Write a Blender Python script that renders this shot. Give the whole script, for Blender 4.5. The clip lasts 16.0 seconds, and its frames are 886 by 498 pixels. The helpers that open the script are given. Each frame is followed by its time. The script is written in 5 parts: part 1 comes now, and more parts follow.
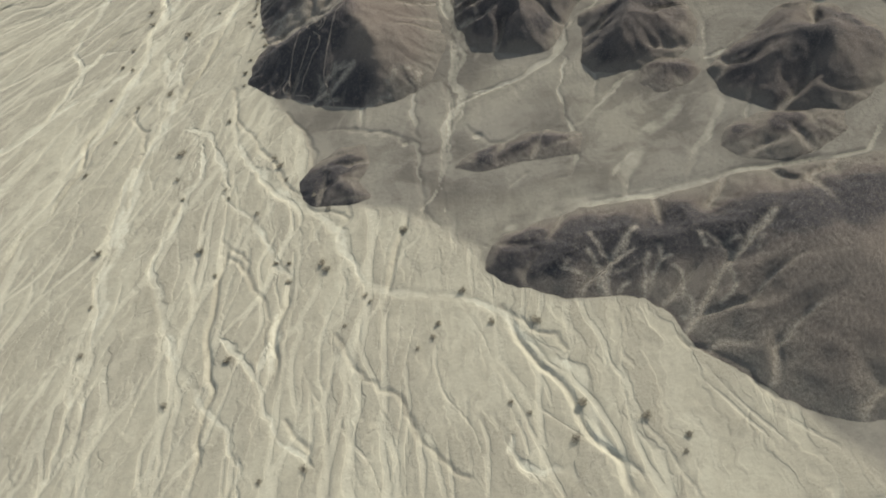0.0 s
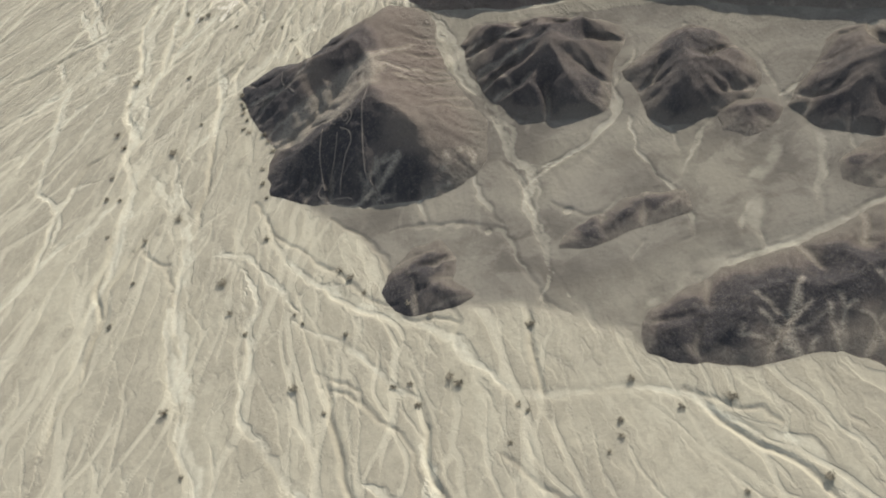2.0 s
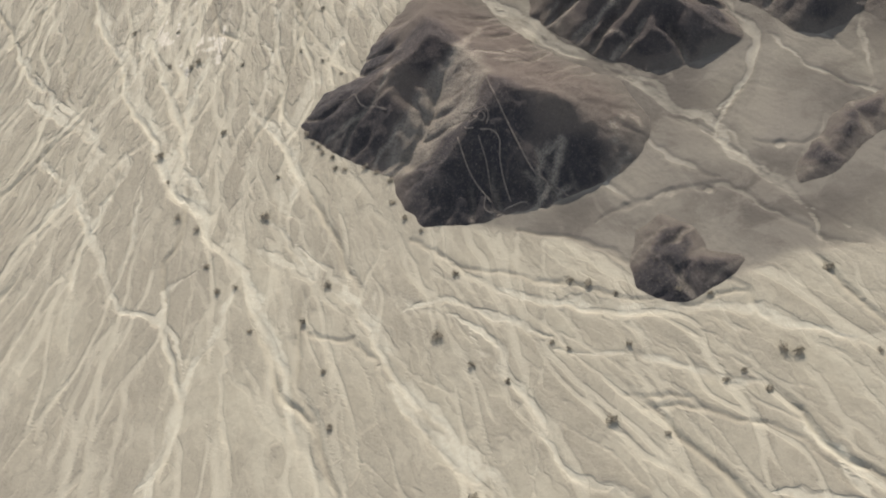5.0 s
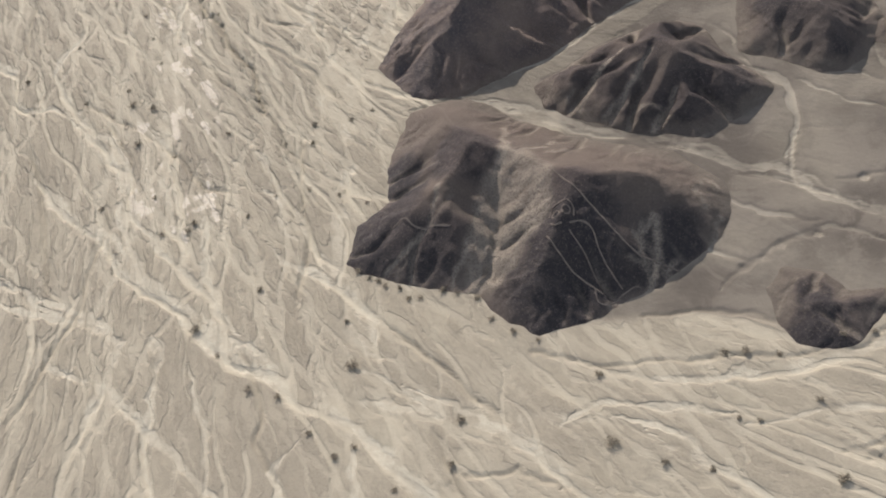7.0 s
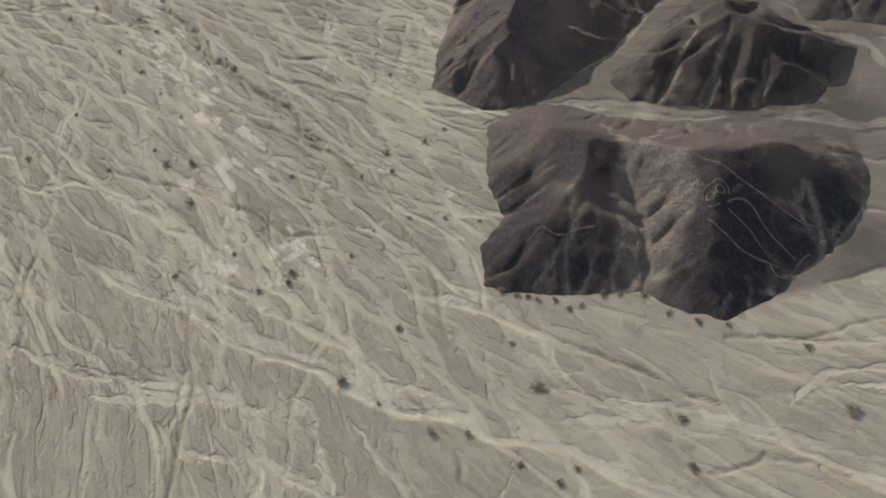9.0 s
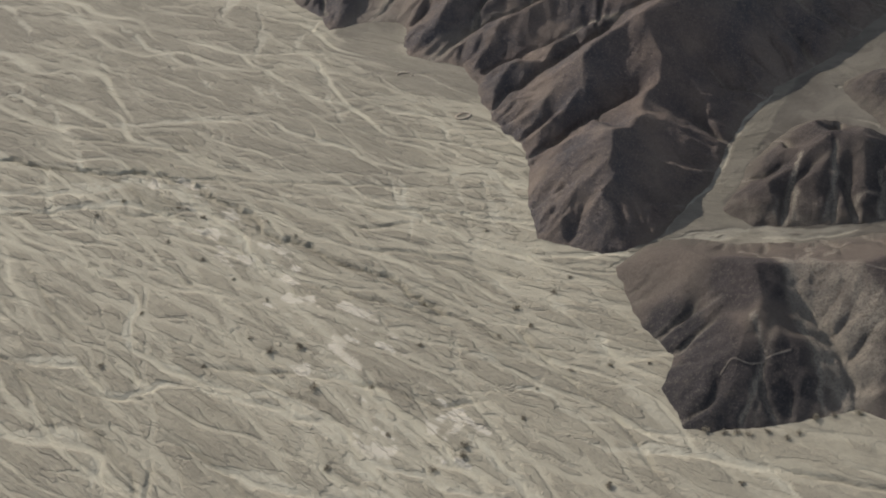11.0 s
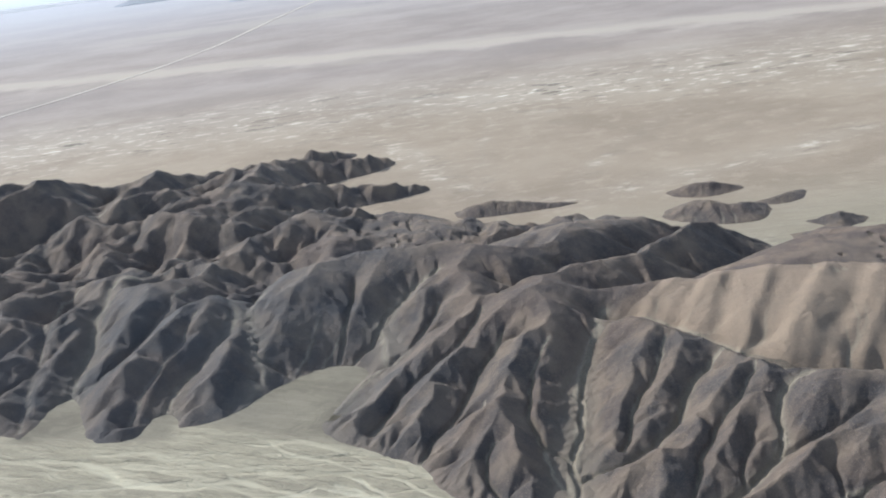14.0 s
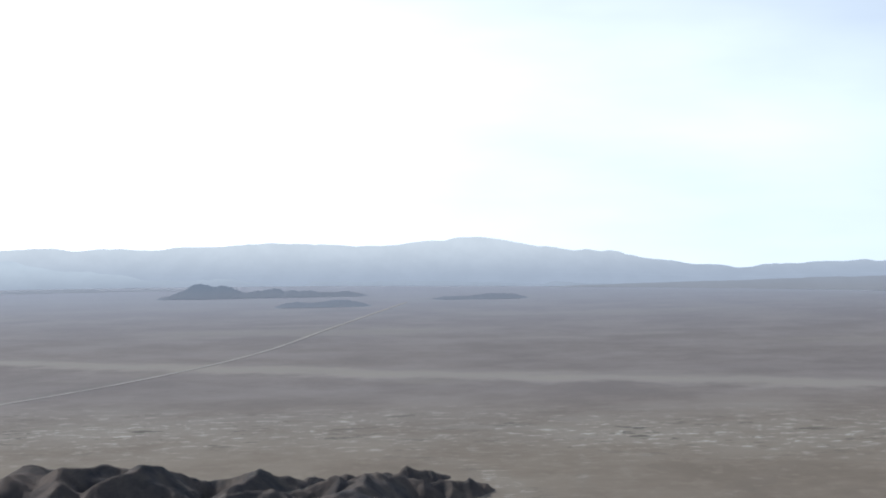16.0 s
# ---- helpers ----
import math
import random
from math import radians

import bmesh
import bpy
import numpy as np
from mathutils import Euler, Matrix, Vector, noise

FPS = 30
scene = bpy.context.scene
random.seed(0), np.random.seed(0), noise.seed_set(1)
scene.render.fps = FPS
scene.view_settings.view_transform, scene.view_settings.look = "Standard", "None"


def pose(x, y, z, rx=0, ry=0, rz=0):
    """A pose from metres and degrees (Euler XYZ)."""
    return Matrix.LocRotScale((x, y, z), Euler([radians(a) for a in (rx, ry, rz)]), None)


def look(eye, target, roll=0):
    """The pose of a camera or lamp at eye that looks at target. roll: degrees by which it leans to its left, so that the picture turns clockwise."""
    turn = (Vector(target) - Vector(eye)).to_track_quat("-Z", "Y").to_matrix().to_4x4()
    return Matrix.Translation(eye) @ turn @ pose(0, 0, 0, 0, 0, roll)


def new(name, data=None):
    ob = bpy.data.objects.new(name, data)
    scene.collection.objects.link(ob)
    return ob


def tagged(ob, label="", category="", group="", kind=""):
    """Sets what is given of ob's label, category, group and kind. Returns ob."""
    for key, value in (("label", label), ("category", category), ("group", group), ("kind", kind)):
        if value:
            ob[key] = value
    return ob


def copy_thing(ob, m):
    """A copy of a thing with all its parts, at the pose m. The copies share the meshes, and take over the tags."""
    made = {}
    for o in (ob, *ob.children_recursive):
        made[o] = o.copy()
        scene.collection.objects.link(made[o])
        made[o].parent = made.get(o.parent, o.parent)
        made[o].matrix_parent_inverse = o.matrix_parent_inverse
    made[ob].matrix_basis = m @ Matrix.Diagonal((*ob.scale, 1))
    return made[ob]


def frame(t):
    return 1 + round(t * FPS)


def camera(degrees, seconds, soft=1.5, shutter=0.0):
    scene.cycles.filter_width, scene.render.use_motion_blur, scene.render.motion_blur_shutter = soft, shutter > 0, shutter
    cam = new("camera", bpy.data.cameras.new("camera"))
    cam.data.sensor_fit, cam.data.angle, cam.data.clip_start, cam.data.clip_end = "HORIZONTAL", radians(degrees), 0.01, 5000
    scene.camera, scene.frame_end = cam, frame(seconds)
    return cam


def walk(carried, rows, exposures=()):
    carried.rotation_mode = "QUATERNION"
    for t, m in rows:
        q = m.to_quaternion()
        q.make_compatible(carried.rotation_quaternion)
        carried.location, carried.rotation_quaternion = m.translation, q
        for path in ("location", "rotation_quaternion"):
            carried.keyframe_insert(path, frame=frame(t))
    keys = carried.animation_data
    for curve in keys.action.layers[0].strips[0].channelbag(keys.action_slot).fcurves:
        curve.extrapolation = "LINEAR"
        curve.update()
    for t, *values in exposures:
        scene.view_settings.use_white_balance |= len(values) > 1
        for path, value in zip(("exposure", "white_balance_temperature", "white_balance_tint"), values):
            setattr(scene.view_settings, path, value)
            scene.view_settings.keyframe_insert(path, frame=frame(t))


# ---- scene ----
# ---------- camera ----------
cam = camera(40.5, 16.0, soft=1.9)
PATH = [
    (0, (191.21, 176.33, 162.87), (120.46, 162.49, 93.57), -19.41),
    (0.5, (184.82, 160.47, 162.36), (114.21, 158.23, 91.58), -16.19),
    (1, (177.68, 144.41, 161.80), (106.02, 147.70, 92.14), -15.29),
    (1.5, (169.58, 128.47, 161.23), (98.01, 130.88, 91.43), -19.36),
    (2, (160.75, 113.00, 160.88), (88.23, 119.12, 92.30), -17.82),
    (2.5, (151.43, 98.26, 160.82), (78.24, 109.16, 93.55), -16.07),
    (3, (141.56, 84.31, 160.93), (69.11, 99.77, 93.76), -16.34),
    (3.5, (130.95, 71.14, 161.04), (61.20, 85.67, 90.88), -20.53),
    (3.7, (126.56, 66.05, 161.08), (57.24, 81.19, 90.60), -21.08),
    (5.8, (74.85, 19.22, 160.93), (18.38, 58.12, 88.15), -19.11),
    (6, (69.39, 15.25, 160.95), (13.40, 56.71, 89.21), -19.11),
    (6.5, (55.29, 5.79, 161.02), (2.80, 52.27, 89.71), -18.87),
    (7, (40.62, -2.78, 161.14), (-8.90, 46.98, 89.92), -17.84),
    (7.5, (25.48, -10.35, 161.24), (-21.65, 42.65, 90.75), -17.23),
    (8, (10.23, -17.05, 161.32), (-33.17, 39.00, 90.79), -16.57),
    (8.2, (4.10, -19.45, 161.29), (-37.52, 37.49, 90.40), -16.45),
    (10.3, (-61.51, -34.70, 158.71), (-86.25, 32.80, 89.20), -14.68),
    (10.5, (-68.48, -35.27, 158.64), (-91.79, 35.06, 91.49), -13.83),
    (11, (-86.45, -35.89, 158.67), (-105.79, 38.70, 94.93), -12.76),
    (11.5, (-104.92, -35.84, 158.82), (-118.82, 45.65, 102.54), -10.16),
    (12, (-123.64, -35.31, 158.87), (-130.82, 51.36, 109.52), -8.92),
    (12.5, (-142.74, -33.53, 158.84), (-148.31, 56.67, 116.03), -9.01),
    (13, (-161.63, -30.98, 158.66), (-166.45, 60.25, 118.01), -11.42),
    (13.5, (-180.09, -27.83, 158.50), (-181.22, 64.35, 119.74), -11.30),
    (14, (-197.85, -24.06, 158.75), (-194.19, 71.49, 129.49), -7.87),
    (14.5, (-215.22, -20.04, 159.13), (-209.81, 77.16, 136.27), -6.38),
    (15, (-232.15, -15.98, 159.50), (-225.09, 82.55, 143.93), -4.28),
    (15.5, (-248.58, -12.11, 159.63), (-241.60, 87.07, 148.90), -3.12),
    (16, (-264.99, -8.35, 159.56), (-258.55, 91.41, 156.89), -0.86),
]
EXPO = [(0.0, 0.53, 6850, 9), (2.5, 0.60, 6850, 13), (3.5, 0.58, 6850, 14), (5.8, 0.52, 6950, 19),
        (7.0, 0.50, 6950, 21), (8.2, 0.04, 6900, 20), (10.3, -0.10, 6800, 17), (11.0, -0.07, 6800, 16), (12.0, 0.04, 6650, 14),
        (13.5, 0.54, 6380, 12), (14.0, 0.61, 6200, 10), (14.5, 0.66, 6000, 10), (15.2, 0.42, 5900, 10), (16.0, -0.50, 5950, 11)]
walk(cam, [(t, look(eye, target, roll)) for t, eye, target, roll in PATH], EXPO)

# ---------- light ----------
SUN_TO = Vector((-0.64, 0.58, 0.50)).normalized()
sun_data = bpy.data.lights.new("sun", "SUN")
sun_data.energy, sun_data.angle, sun_data.color = 4.5, radians(0.6), (1.0, 0.965, 0.90)
sun = new("sun", sun_data)
sun.matrix_basis = look((0, 0, 400), Vector((0, 0, 400)) - SUN_TO)

world = bpy.data.worlds.new("sky")
scene.world = world
world.use_nodes = True
wn, wl = world.node_tree.nodes, world.node_tree.links
sky = wn.new("ShaderNodeTexSky")
sky.sky_type, sky.sun_disc = "NISHITA", False
sky.sun_elevation = math.asin(SUN_TO.z)
sky.sun_rotation = math.atan2(SUN_TO.x, SUN_TO.y)
sky.dust_density, sky.air_density, sky.ozone_density = 1.0, 1.0, 1.5
co = wn.new("ShaderNodeTexCoord")
lift = wn.new("ShaderNodeVectorMath")
lift.operation = "ADD"
lift.inputs[1].default_value = (0, 0, 0.14)
wl.new(co.outputs["Generated"], lift.inputs[0])
wl.new(lift.outputs[0], sky.inputs["Vector"])
back = wn["Background"]
back.inputs["Strength"].default_value = 0.105
veil_noise = wn.new("ShaderNodeTexNoise")
veil_noise.inputs["Scale"].default_value, veil_noise.inputs["Detail"].default_value = 2.2, 5.0
veil_map = wn.new("ShaderNodeMapping")
veil_map.inputs["Scale"].default_value = (1.0, 1.0, 4.0)
veil_range = wn.new("ShaderNodeMapRange")
for k, v in enumerate((0.35, 0.7, 0.62, 0.86)):
    veil_range.inputs[1 + k].default_value = v
veil = wn.new("ShaderNodeMix")
veil.data_type = "RGBA"
glow_dot = wn.new("ShaderNodeVectorMath")
glow_dot.operation = "DOT_PRODUCT"
glow_dot.inputs[1].default_value = SUN_TO
glow_up = wn.new("ShaderNodeMath")
glow_up.operation, glow_up.inputs[1].default_value = "MAXIMUM", 0.0
glow_pow = wn.new("ShaderNodeMath")
glow_pow.operation, glow_pow.inputs[1].default_value = "POWER", 2.2
glow = wn.new("ShaderNodeMix")
glow.data_type = "RGBA"
glow.inputs[6].default_value = (13.5, 15.2, 16.5, 1.0)
glow.inputs[7].default_value = (36.0, 35.5, 34.8, 1.0)
wl.new(co.outputs["Generated"], glow_dot.inputs[0])
wl.new(glow_dot.outputs["Value"], glow_up.inputs[0])
wl.new(glow_up.outputs[0], glow_pow.inputs[0])
wl.new(glow_pow.outputs[0], glow.inputs[0])
wl.new(glow.outputs[2], veil.inputs[7])
wl.new(co.outputs["Generated"], veil_map.inputs["Vector"])
wl.new(veil_map.outputs[0], veil_noise.inputs["Vector"])
wl.new(veil_noise.outputs["Fac"], veil_range.inputs[0])
haze_split = wn.new("ShaderNodeSeparateXYZ")
haze_low = wn.new("ShaderNodeMapRange")
haze_low.interpolation_type = "SMOOTHSTEP"
for k, v in enumerate((0.05, 0.38, 1.0, 0.16)):
    haze_low.inputs[1 + k].default_value = v
haze_share = wn.new("ShaderNodeMath")
haze_share.operation = "MULTIPLY"
wl.new(co.outputs["Generated"], haze_split.inputs[0])
wl.new(haze_split.outputs["Z"], haze_low.inputs[0])
wl.new(haze_low.outputs[0], haze_share.inputs[0])
wl.new(veil_range.outputs[0], haze_share.inputs[1])
wl.new(haze_share.outputs[0], veil.inputs[0])
wl.new(sky.outputs[0], veil.inputs[6])
wl.new(veil.outputs[2], back.inputs["Color"])


# ---------- node helpers ----------
class Nodes:
    """A material with short ways to add nodes."""

    def __init__(self, name, rough=0.9):
        self.mat = bpy.data.materials.new(name)
        self.mat.use_nodes = True
        self.n, self.l = self.mat.node_tree.nodes, self.mat.node_tree.links
        self.bsdf = self.n["Principled BSDF"]
        self.bsdf.inputs["Roughness"].default_value = rough
        self.bsdf.inputs["Specular IOR Level"].default_value = 0.15

    def put(self, value, socket):
        if isinstance(value, bpy.types.NodeSocket):
            self.l.new(value, socket)
        else:
            socket.default_value = value

    def attr(self, name):
        node = self.n.new("ShaderNodeAttribute")
        node.attribute_name = name
        return node.outputs["Fac"]

    def coord(self):
        return self.n.new("ShaderNodeTexCoord").outputs["Object"]

    def mapped(self, vec, scale, loc=(0, 0, 0)):
        node = self.n.new("ShaderNodeMapping")
        self.put(vec, node.inputs["Vector"])
        node.inputs["Scale"].default_value = scale
        node.inputs["Location"].default_value = loc
        return node.outputs[0]

    def noise(self, vec, scale, detail=4.0, rough=0.55, warp=0.0):
        node = self.n.new("ShaderNodeTexNoise")
        self.put(vec, node.inputs["Vector"])
        node.inputs["Scale"].default_value = scale
        node.inputs["Detail"].default_value = detail
        node.inputs["Roughness"].default_value = rough
        node.inputs["Distortion"].default_value = warp
        return node.outputs["Fac"]

    def math(self, op, a, b=0.0, c=0.0, clamp=False):
        node = self.n.new("ShaderNodeMath")
        node.operation, node.use_clamp = op, clamp
        for value, socket in zip((a, b, c), node.inputs):
            self.put(value, socket)
        return node.outputs[0]

    def span(self, value, lo, hi, to_lo=0.0, to_hi=1.0):
        node = self.n.new("ShaderNodeMapRange")
        node.interpolation_type = "SMOOTHSTEP"
        for v, socket in zip((value, lo, hi, to_lo, to_hi), node.inputs):
            self.put(v, socket)
        return node.outputs[0]

    def mix(self, fac, a, b):
        node = self.n.new("ShaderNodeMix")
        node.data_type = "RGBA"
        self.put(fac, node.inputs[0])
        for v, socket in ((a, node.inputs[6]), (b, node.inputs[7])):
            self.put((*v, 1.0) if isinstance(v, tuple) else v, socket)
        return node.outputs[2]

    def combine(self, x, y, z=0.0):
        node = self.n.new("ShaderNodeCombineXYZ")
        for v, socket in zip((x, y, z), node.inputs):
            self.put(v, socket)
        return node.outputs[0]

    def bump(self, height, strength, distance):
        node = self.n.new("ShaderNodeBump")
        self.put(height, node.inputs["Height"])
        node.inputs["Strength"].default_value = strength
        node.inputs["Distance"].default_value = distance
        self.l.new(node.outputs[0], self.bsdf.inputs["Normal"])

    def colour(self, value):
        self.put((*value, 1.0) if isinstance(value, tuple) else value, self.bsdf.inputs["Base Color"])
        return self.mat


def sand_material():
    """Pale alluvial sand: braided washes, darker gravel bars, brown desert pavement, grey far plain with painted haze.
    """
    m = Nodes("alluvial_sand", 0.95)
    pos = m.coord()
    along, across = m.attr("flow_along"), m.attr("flow_across")
    wobble = m.noise(pos, 0.07, 3.0)
    across = m.math("ADD", across, m.math("MULTIPLY", m.math("SUBTRACT", wobble, 0.5), 4.5))
    wobble2 = m.noise(pos, 0.35, 2.0)
    across = m.math("ADD", across, m.math("MULTIPLY", m.math("SUBTRACT", wobble2, 0.5), 0.9))
    flow = m.combine(m.math("MULTIPLY", along, 0.15), across, 0.0)
    streak = m.noise(flow, 0.35, 5.0, 0.62)
    bar_a = m.noise(m.mapped(flow, (1, 1, 1), (3, 9, 1)), 0.27, 3.0, 0.55)
    bar_b = m.noise(m.mapped(flow, (1, 1, 1), (7, 0, 3)), 0.75, 2.5, 0.5)
    wash_, thread, pave = m.attr("wash"), m.attr("thread"), m.attr("pavement")
    patch = m.noise(pos, 0.03, 4.0, 0.6)
    gravel = m.noise(pos, 1.0, 5.0, 0.68)
    rough_ = m.noise(pos, 2.2, 5.0, 0.75)
    mottle = m.noise(pos, 0.4, 6.0, 0.72)
    grain = m.noise(pos, 7.0, 3.0, 0.7)
    step_a = m.span(m.math("SUBTRACT", bar_a, m.math("MULTIPLY", wash_, 0.2)), 0.48, 0.525)
    step_b = m.span(m.math("SUBTRACT", bar_b, m.math("MULTIPLY", wash_, 0.2)), 0.50, 0.56)
    # channels with sharp banks
    ragged = m.math("ADD", m.math("MULTIPLY", m.math("SUBTRACT", gravel, 0.5), 0.25), m.math("MULTIPLY", m.math("SUBTRACT", mottle, 0.5), 0.4))
    bed = m.span(m.math("ADD", thread, ragged), 0.22, 0.36)
    bed_pale = m.math("MULTIPLY", bed, m.span(thread, 0.2, 0.9, 0.25, 1.0))
    lanes = m.math("ADD", m.math("MULTIPLY", ragged, 0.9), m.math("MULTIPLY", m.math("SUBTRACT", bar_b, 0.5), 0.9))
    lanes = m.math("MULTIPLY", lanes, m.math("SUBTRACT", 1.0, pave, clamp=True))
    main = m.span(m.math("ADD", wash_, lanes), 0.24, 0.46)
    main_pale = m.math("MULTIPLY", main, m.math("MULTIPLY", m.span(wash_, 0.1, 0.8, 0.4, 1.0), m.math("SUBTRACT", 1.0, m.math("MULTIPLY", pave, 0.58))))
    net = m.combine(m.math("MULTIPLY", along, 0.11), across, 0.0)
    run_a = m.noise(m.mapped(net, (1, 1, 1), (21, 4, 2)), 0.15, 3.0, 0.55)
    run_b = m.noise(m.mapped(net, (1, 1, 1), (2, 14, 6)), 0.33, 3.0, 0.55)
    braid = m.span(m.math("ABSOLUTE", m.math("SUBTRACT", run_a, 0.5)), 0.010, 0.020, 1.0, 0.0)
    braid = m.math("MAXIMUM", braid, m.span(m.math("ABSOLUTE", m.math("SUBTRACT", run_b, 0.52)), 0.010, 0.026, 0.4, 0.0))
    braid = m.math("MULTIPLY", braid, m.math("SUBTRACT", 1.0, pave, clamp=True))
    base = m.mix(m.span(streak, 0.34, 0.66), (0.258, 0.239, 0.179), (0.310, 0.291, 0.220))
    base = m.mix(m.span(patch, 0.35, 0.65, 0.0, 0.35), base, (0.232, 0.214, 0.166))
    bars = m.math("ADD", m.math("MULTIPLY", step_a, 0.4), m.math("MULTIPLY", step_b, 0.25))
    bars = m.math("MULTIPLY", bars, m.span(patch, 0.3, 0.6, 0.7, 1.2))
    base = m.mix(m.math("MULTIPLY", bars, 0.7), base, (0.202, 0.184, 0.140))
    base = m.mix(m.math("MULTIPLY", m.span(mottle, 0.42, 0.68), 0.42), base, (0.192, 0.176, 0.135))
    rugged = m.math("MULTIPLY", m.math("MULTIPLY", m.span(rough_, 0.48, 0.7), bars), 0.8)
    base = m.mix(rugged, base, (0.146, 0.133, 0.105))
    dark = m.mix(m.span(patch, 0.38, 0.62), (0.086, 0.078, 0.064), (0.146, 0.135, 0.110))
    dark = m.mix(m.math("MULTIPLY", m.span(gravel, 0.4, 0.75), 0.3), dark, (0.073, 0.067, 0.056))
    terrace_ = m.noise(pos, 0.085, 5.0, 0.62, 0.8)
    dark = m.mix(m.span(terrace_, 0.47, 0.58, 0.0, 0.5), dark, (0.170, 0.156, 0.126))
    base = m.mix(pave, base, dark)
    base = m.mix(m.math("MULTIPLY", braid, m.span(patch, 0.3, 0.6, 0.0, 0.22)), base, (0.384, 0.361, 0.275))
    base = m.mix(m.math("MULTIPLY", bed_pale, 0.85), base, (0.409, 0.386, 0.295))
    silt = m.mix(m.span(gravel, 0.35, 0.65), (0.379, 0.360, 0.279), (0.433, 0.415, 0.326))
    base = m.mix(m.math("MULTIPLY", main_pale, m.span(streak, 0.33, 0.62, 0.38, 0.80)), base, silt)
    salt = m.span(m.math("ADD", m.attr("salt"), ragged), 0.14, 0.62, 0.0, 0.9)
    base = m.mix(salt, base, (0.485, 0.452, 0.365))
    far = m.attr("far")
    strip = m.noise(m.mapped(pos, (0.85, 1.0, 1.0)), 0.008, 9.0, 0.68)
    terrace = m.noise(m.mapped(pos, (0.4, 1.0, 1.0), (2, 7, 0)), 0.004, 8.0, 0.66)
    split = m.n.new("ShaderNodeSeparateXYZ")
    m.l.new(pos, split.inputs[0])
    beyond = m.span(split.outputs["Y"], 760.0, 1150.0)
    near_plain = m.mix(m.span(strip, 0.32, 0.66), (0.215, 0.176, 0.134), (0.285, 0.240, 0.186))
    near_plain = m.mix(m.math("MULTIPLY", m.span(m.noise(pos, 0.05, 7.0, 0.72), 0.5, 0.68), 0.5), near_plain, (0.335, 0.288, 0.224))
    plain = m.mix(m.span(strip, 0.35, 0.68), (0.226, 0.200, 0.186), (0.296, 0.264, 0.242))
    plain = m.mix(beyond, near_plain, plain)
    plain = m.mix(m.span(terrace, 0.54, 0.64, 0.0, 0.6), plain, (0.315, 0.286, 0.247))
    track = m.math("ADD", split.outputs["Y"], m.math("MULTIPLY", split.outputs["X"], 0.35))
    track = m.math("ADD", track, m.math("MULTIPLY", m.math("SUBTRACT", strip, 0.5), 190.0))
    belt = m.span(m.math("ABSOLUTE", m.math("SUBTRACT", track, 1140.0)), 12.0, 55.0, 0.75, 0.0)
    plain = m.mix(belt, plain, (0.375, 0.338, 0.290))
    # distance haze painted into the base colour: paler and bluer towards the horizon
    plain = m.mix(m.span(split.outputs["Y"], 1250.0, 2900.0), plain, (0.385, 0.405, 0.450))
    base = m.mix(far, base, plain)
    fleck = m.noise(m.mapped(pos, (0.55, 1.0, 1.0)), 0.10, 7.0, 0.74)
    bank = m.noise(m.mapped(pos, (0.6, 1.0, 1.0), (5, 5, 0)), 0.04, 7.0, 0.7)
    river = m.math("MULTIPLY", m.attr("river"), m.span(strip, 0.35, 0.6, 0.35, 1.0))
    base = m.mix(m.math("MULTIPLY", river, 0.35), base, (0.345, 0.318, 0.270))
    base = m.mix(m.math("MULTIPLY", river, m.span(fleck, 0.53, 0.62, 0.0, 0.9)), base, (0.58, 0.53, 0.45))
    base = m.mix(m.math("MULTIPLY", river, m.span(bank, 0.44, 0.37, 0.0, 0.8)), base, (0.095, 0.088, 0.074))
    base = m.mix(m.math("MULTIPLY", m.span(grain, 0.45, 0.8), 0.15), base, (0.128, 0.116, 0.102))
    relief = m.math("ADD", m.math("MULTIPLY", step_a, 0.26), m.math("MULTIPLY", step_b, 0.10))
    relief = m.math("SUBTRACT", relief, m.math("MULTIPLY", braid, 0.04))
    relief = m.math("MULTIPLY", relief, m.math("SUBTRACT", 1.0, m.math("MAXIMUM", far, pave), clamp=True))
    relief = m.math("ADD", relief, m.math("MULTIPLY", streak, m.math("SUBTRACT", 0.45, m.math("MULTIPLY", pave, 0.43))))
    relief = m.math("ADD", relief, m.math("MULTIPLY", m.math("MULTIPLY", rough_, m.math("MULTIPLY", bars, m.math("SUBTRACT", 1.0, pave, clamp=True))), 0.35))
    relief = m.math("ADD", relief, m.math("MULTIPLY", gravel, 0.42))
    banks = m.math("MAXIMUM", m.math("MULTIPLY", bed, 0.30), m.math("MULTIPLY", main, 0.15))
    relief = m.math("SUBTRACT", relief, m.math("MULTIPLY", banks, m.math("SUBTRACT", 1.0, m.math("MULTIPLY", pave, 0.75))))
    rug = m.attr("rugged")
    m.bump(m.math("MULTIPLY", relief, rug), 0.95, 0.5)
    return m.colour(base)


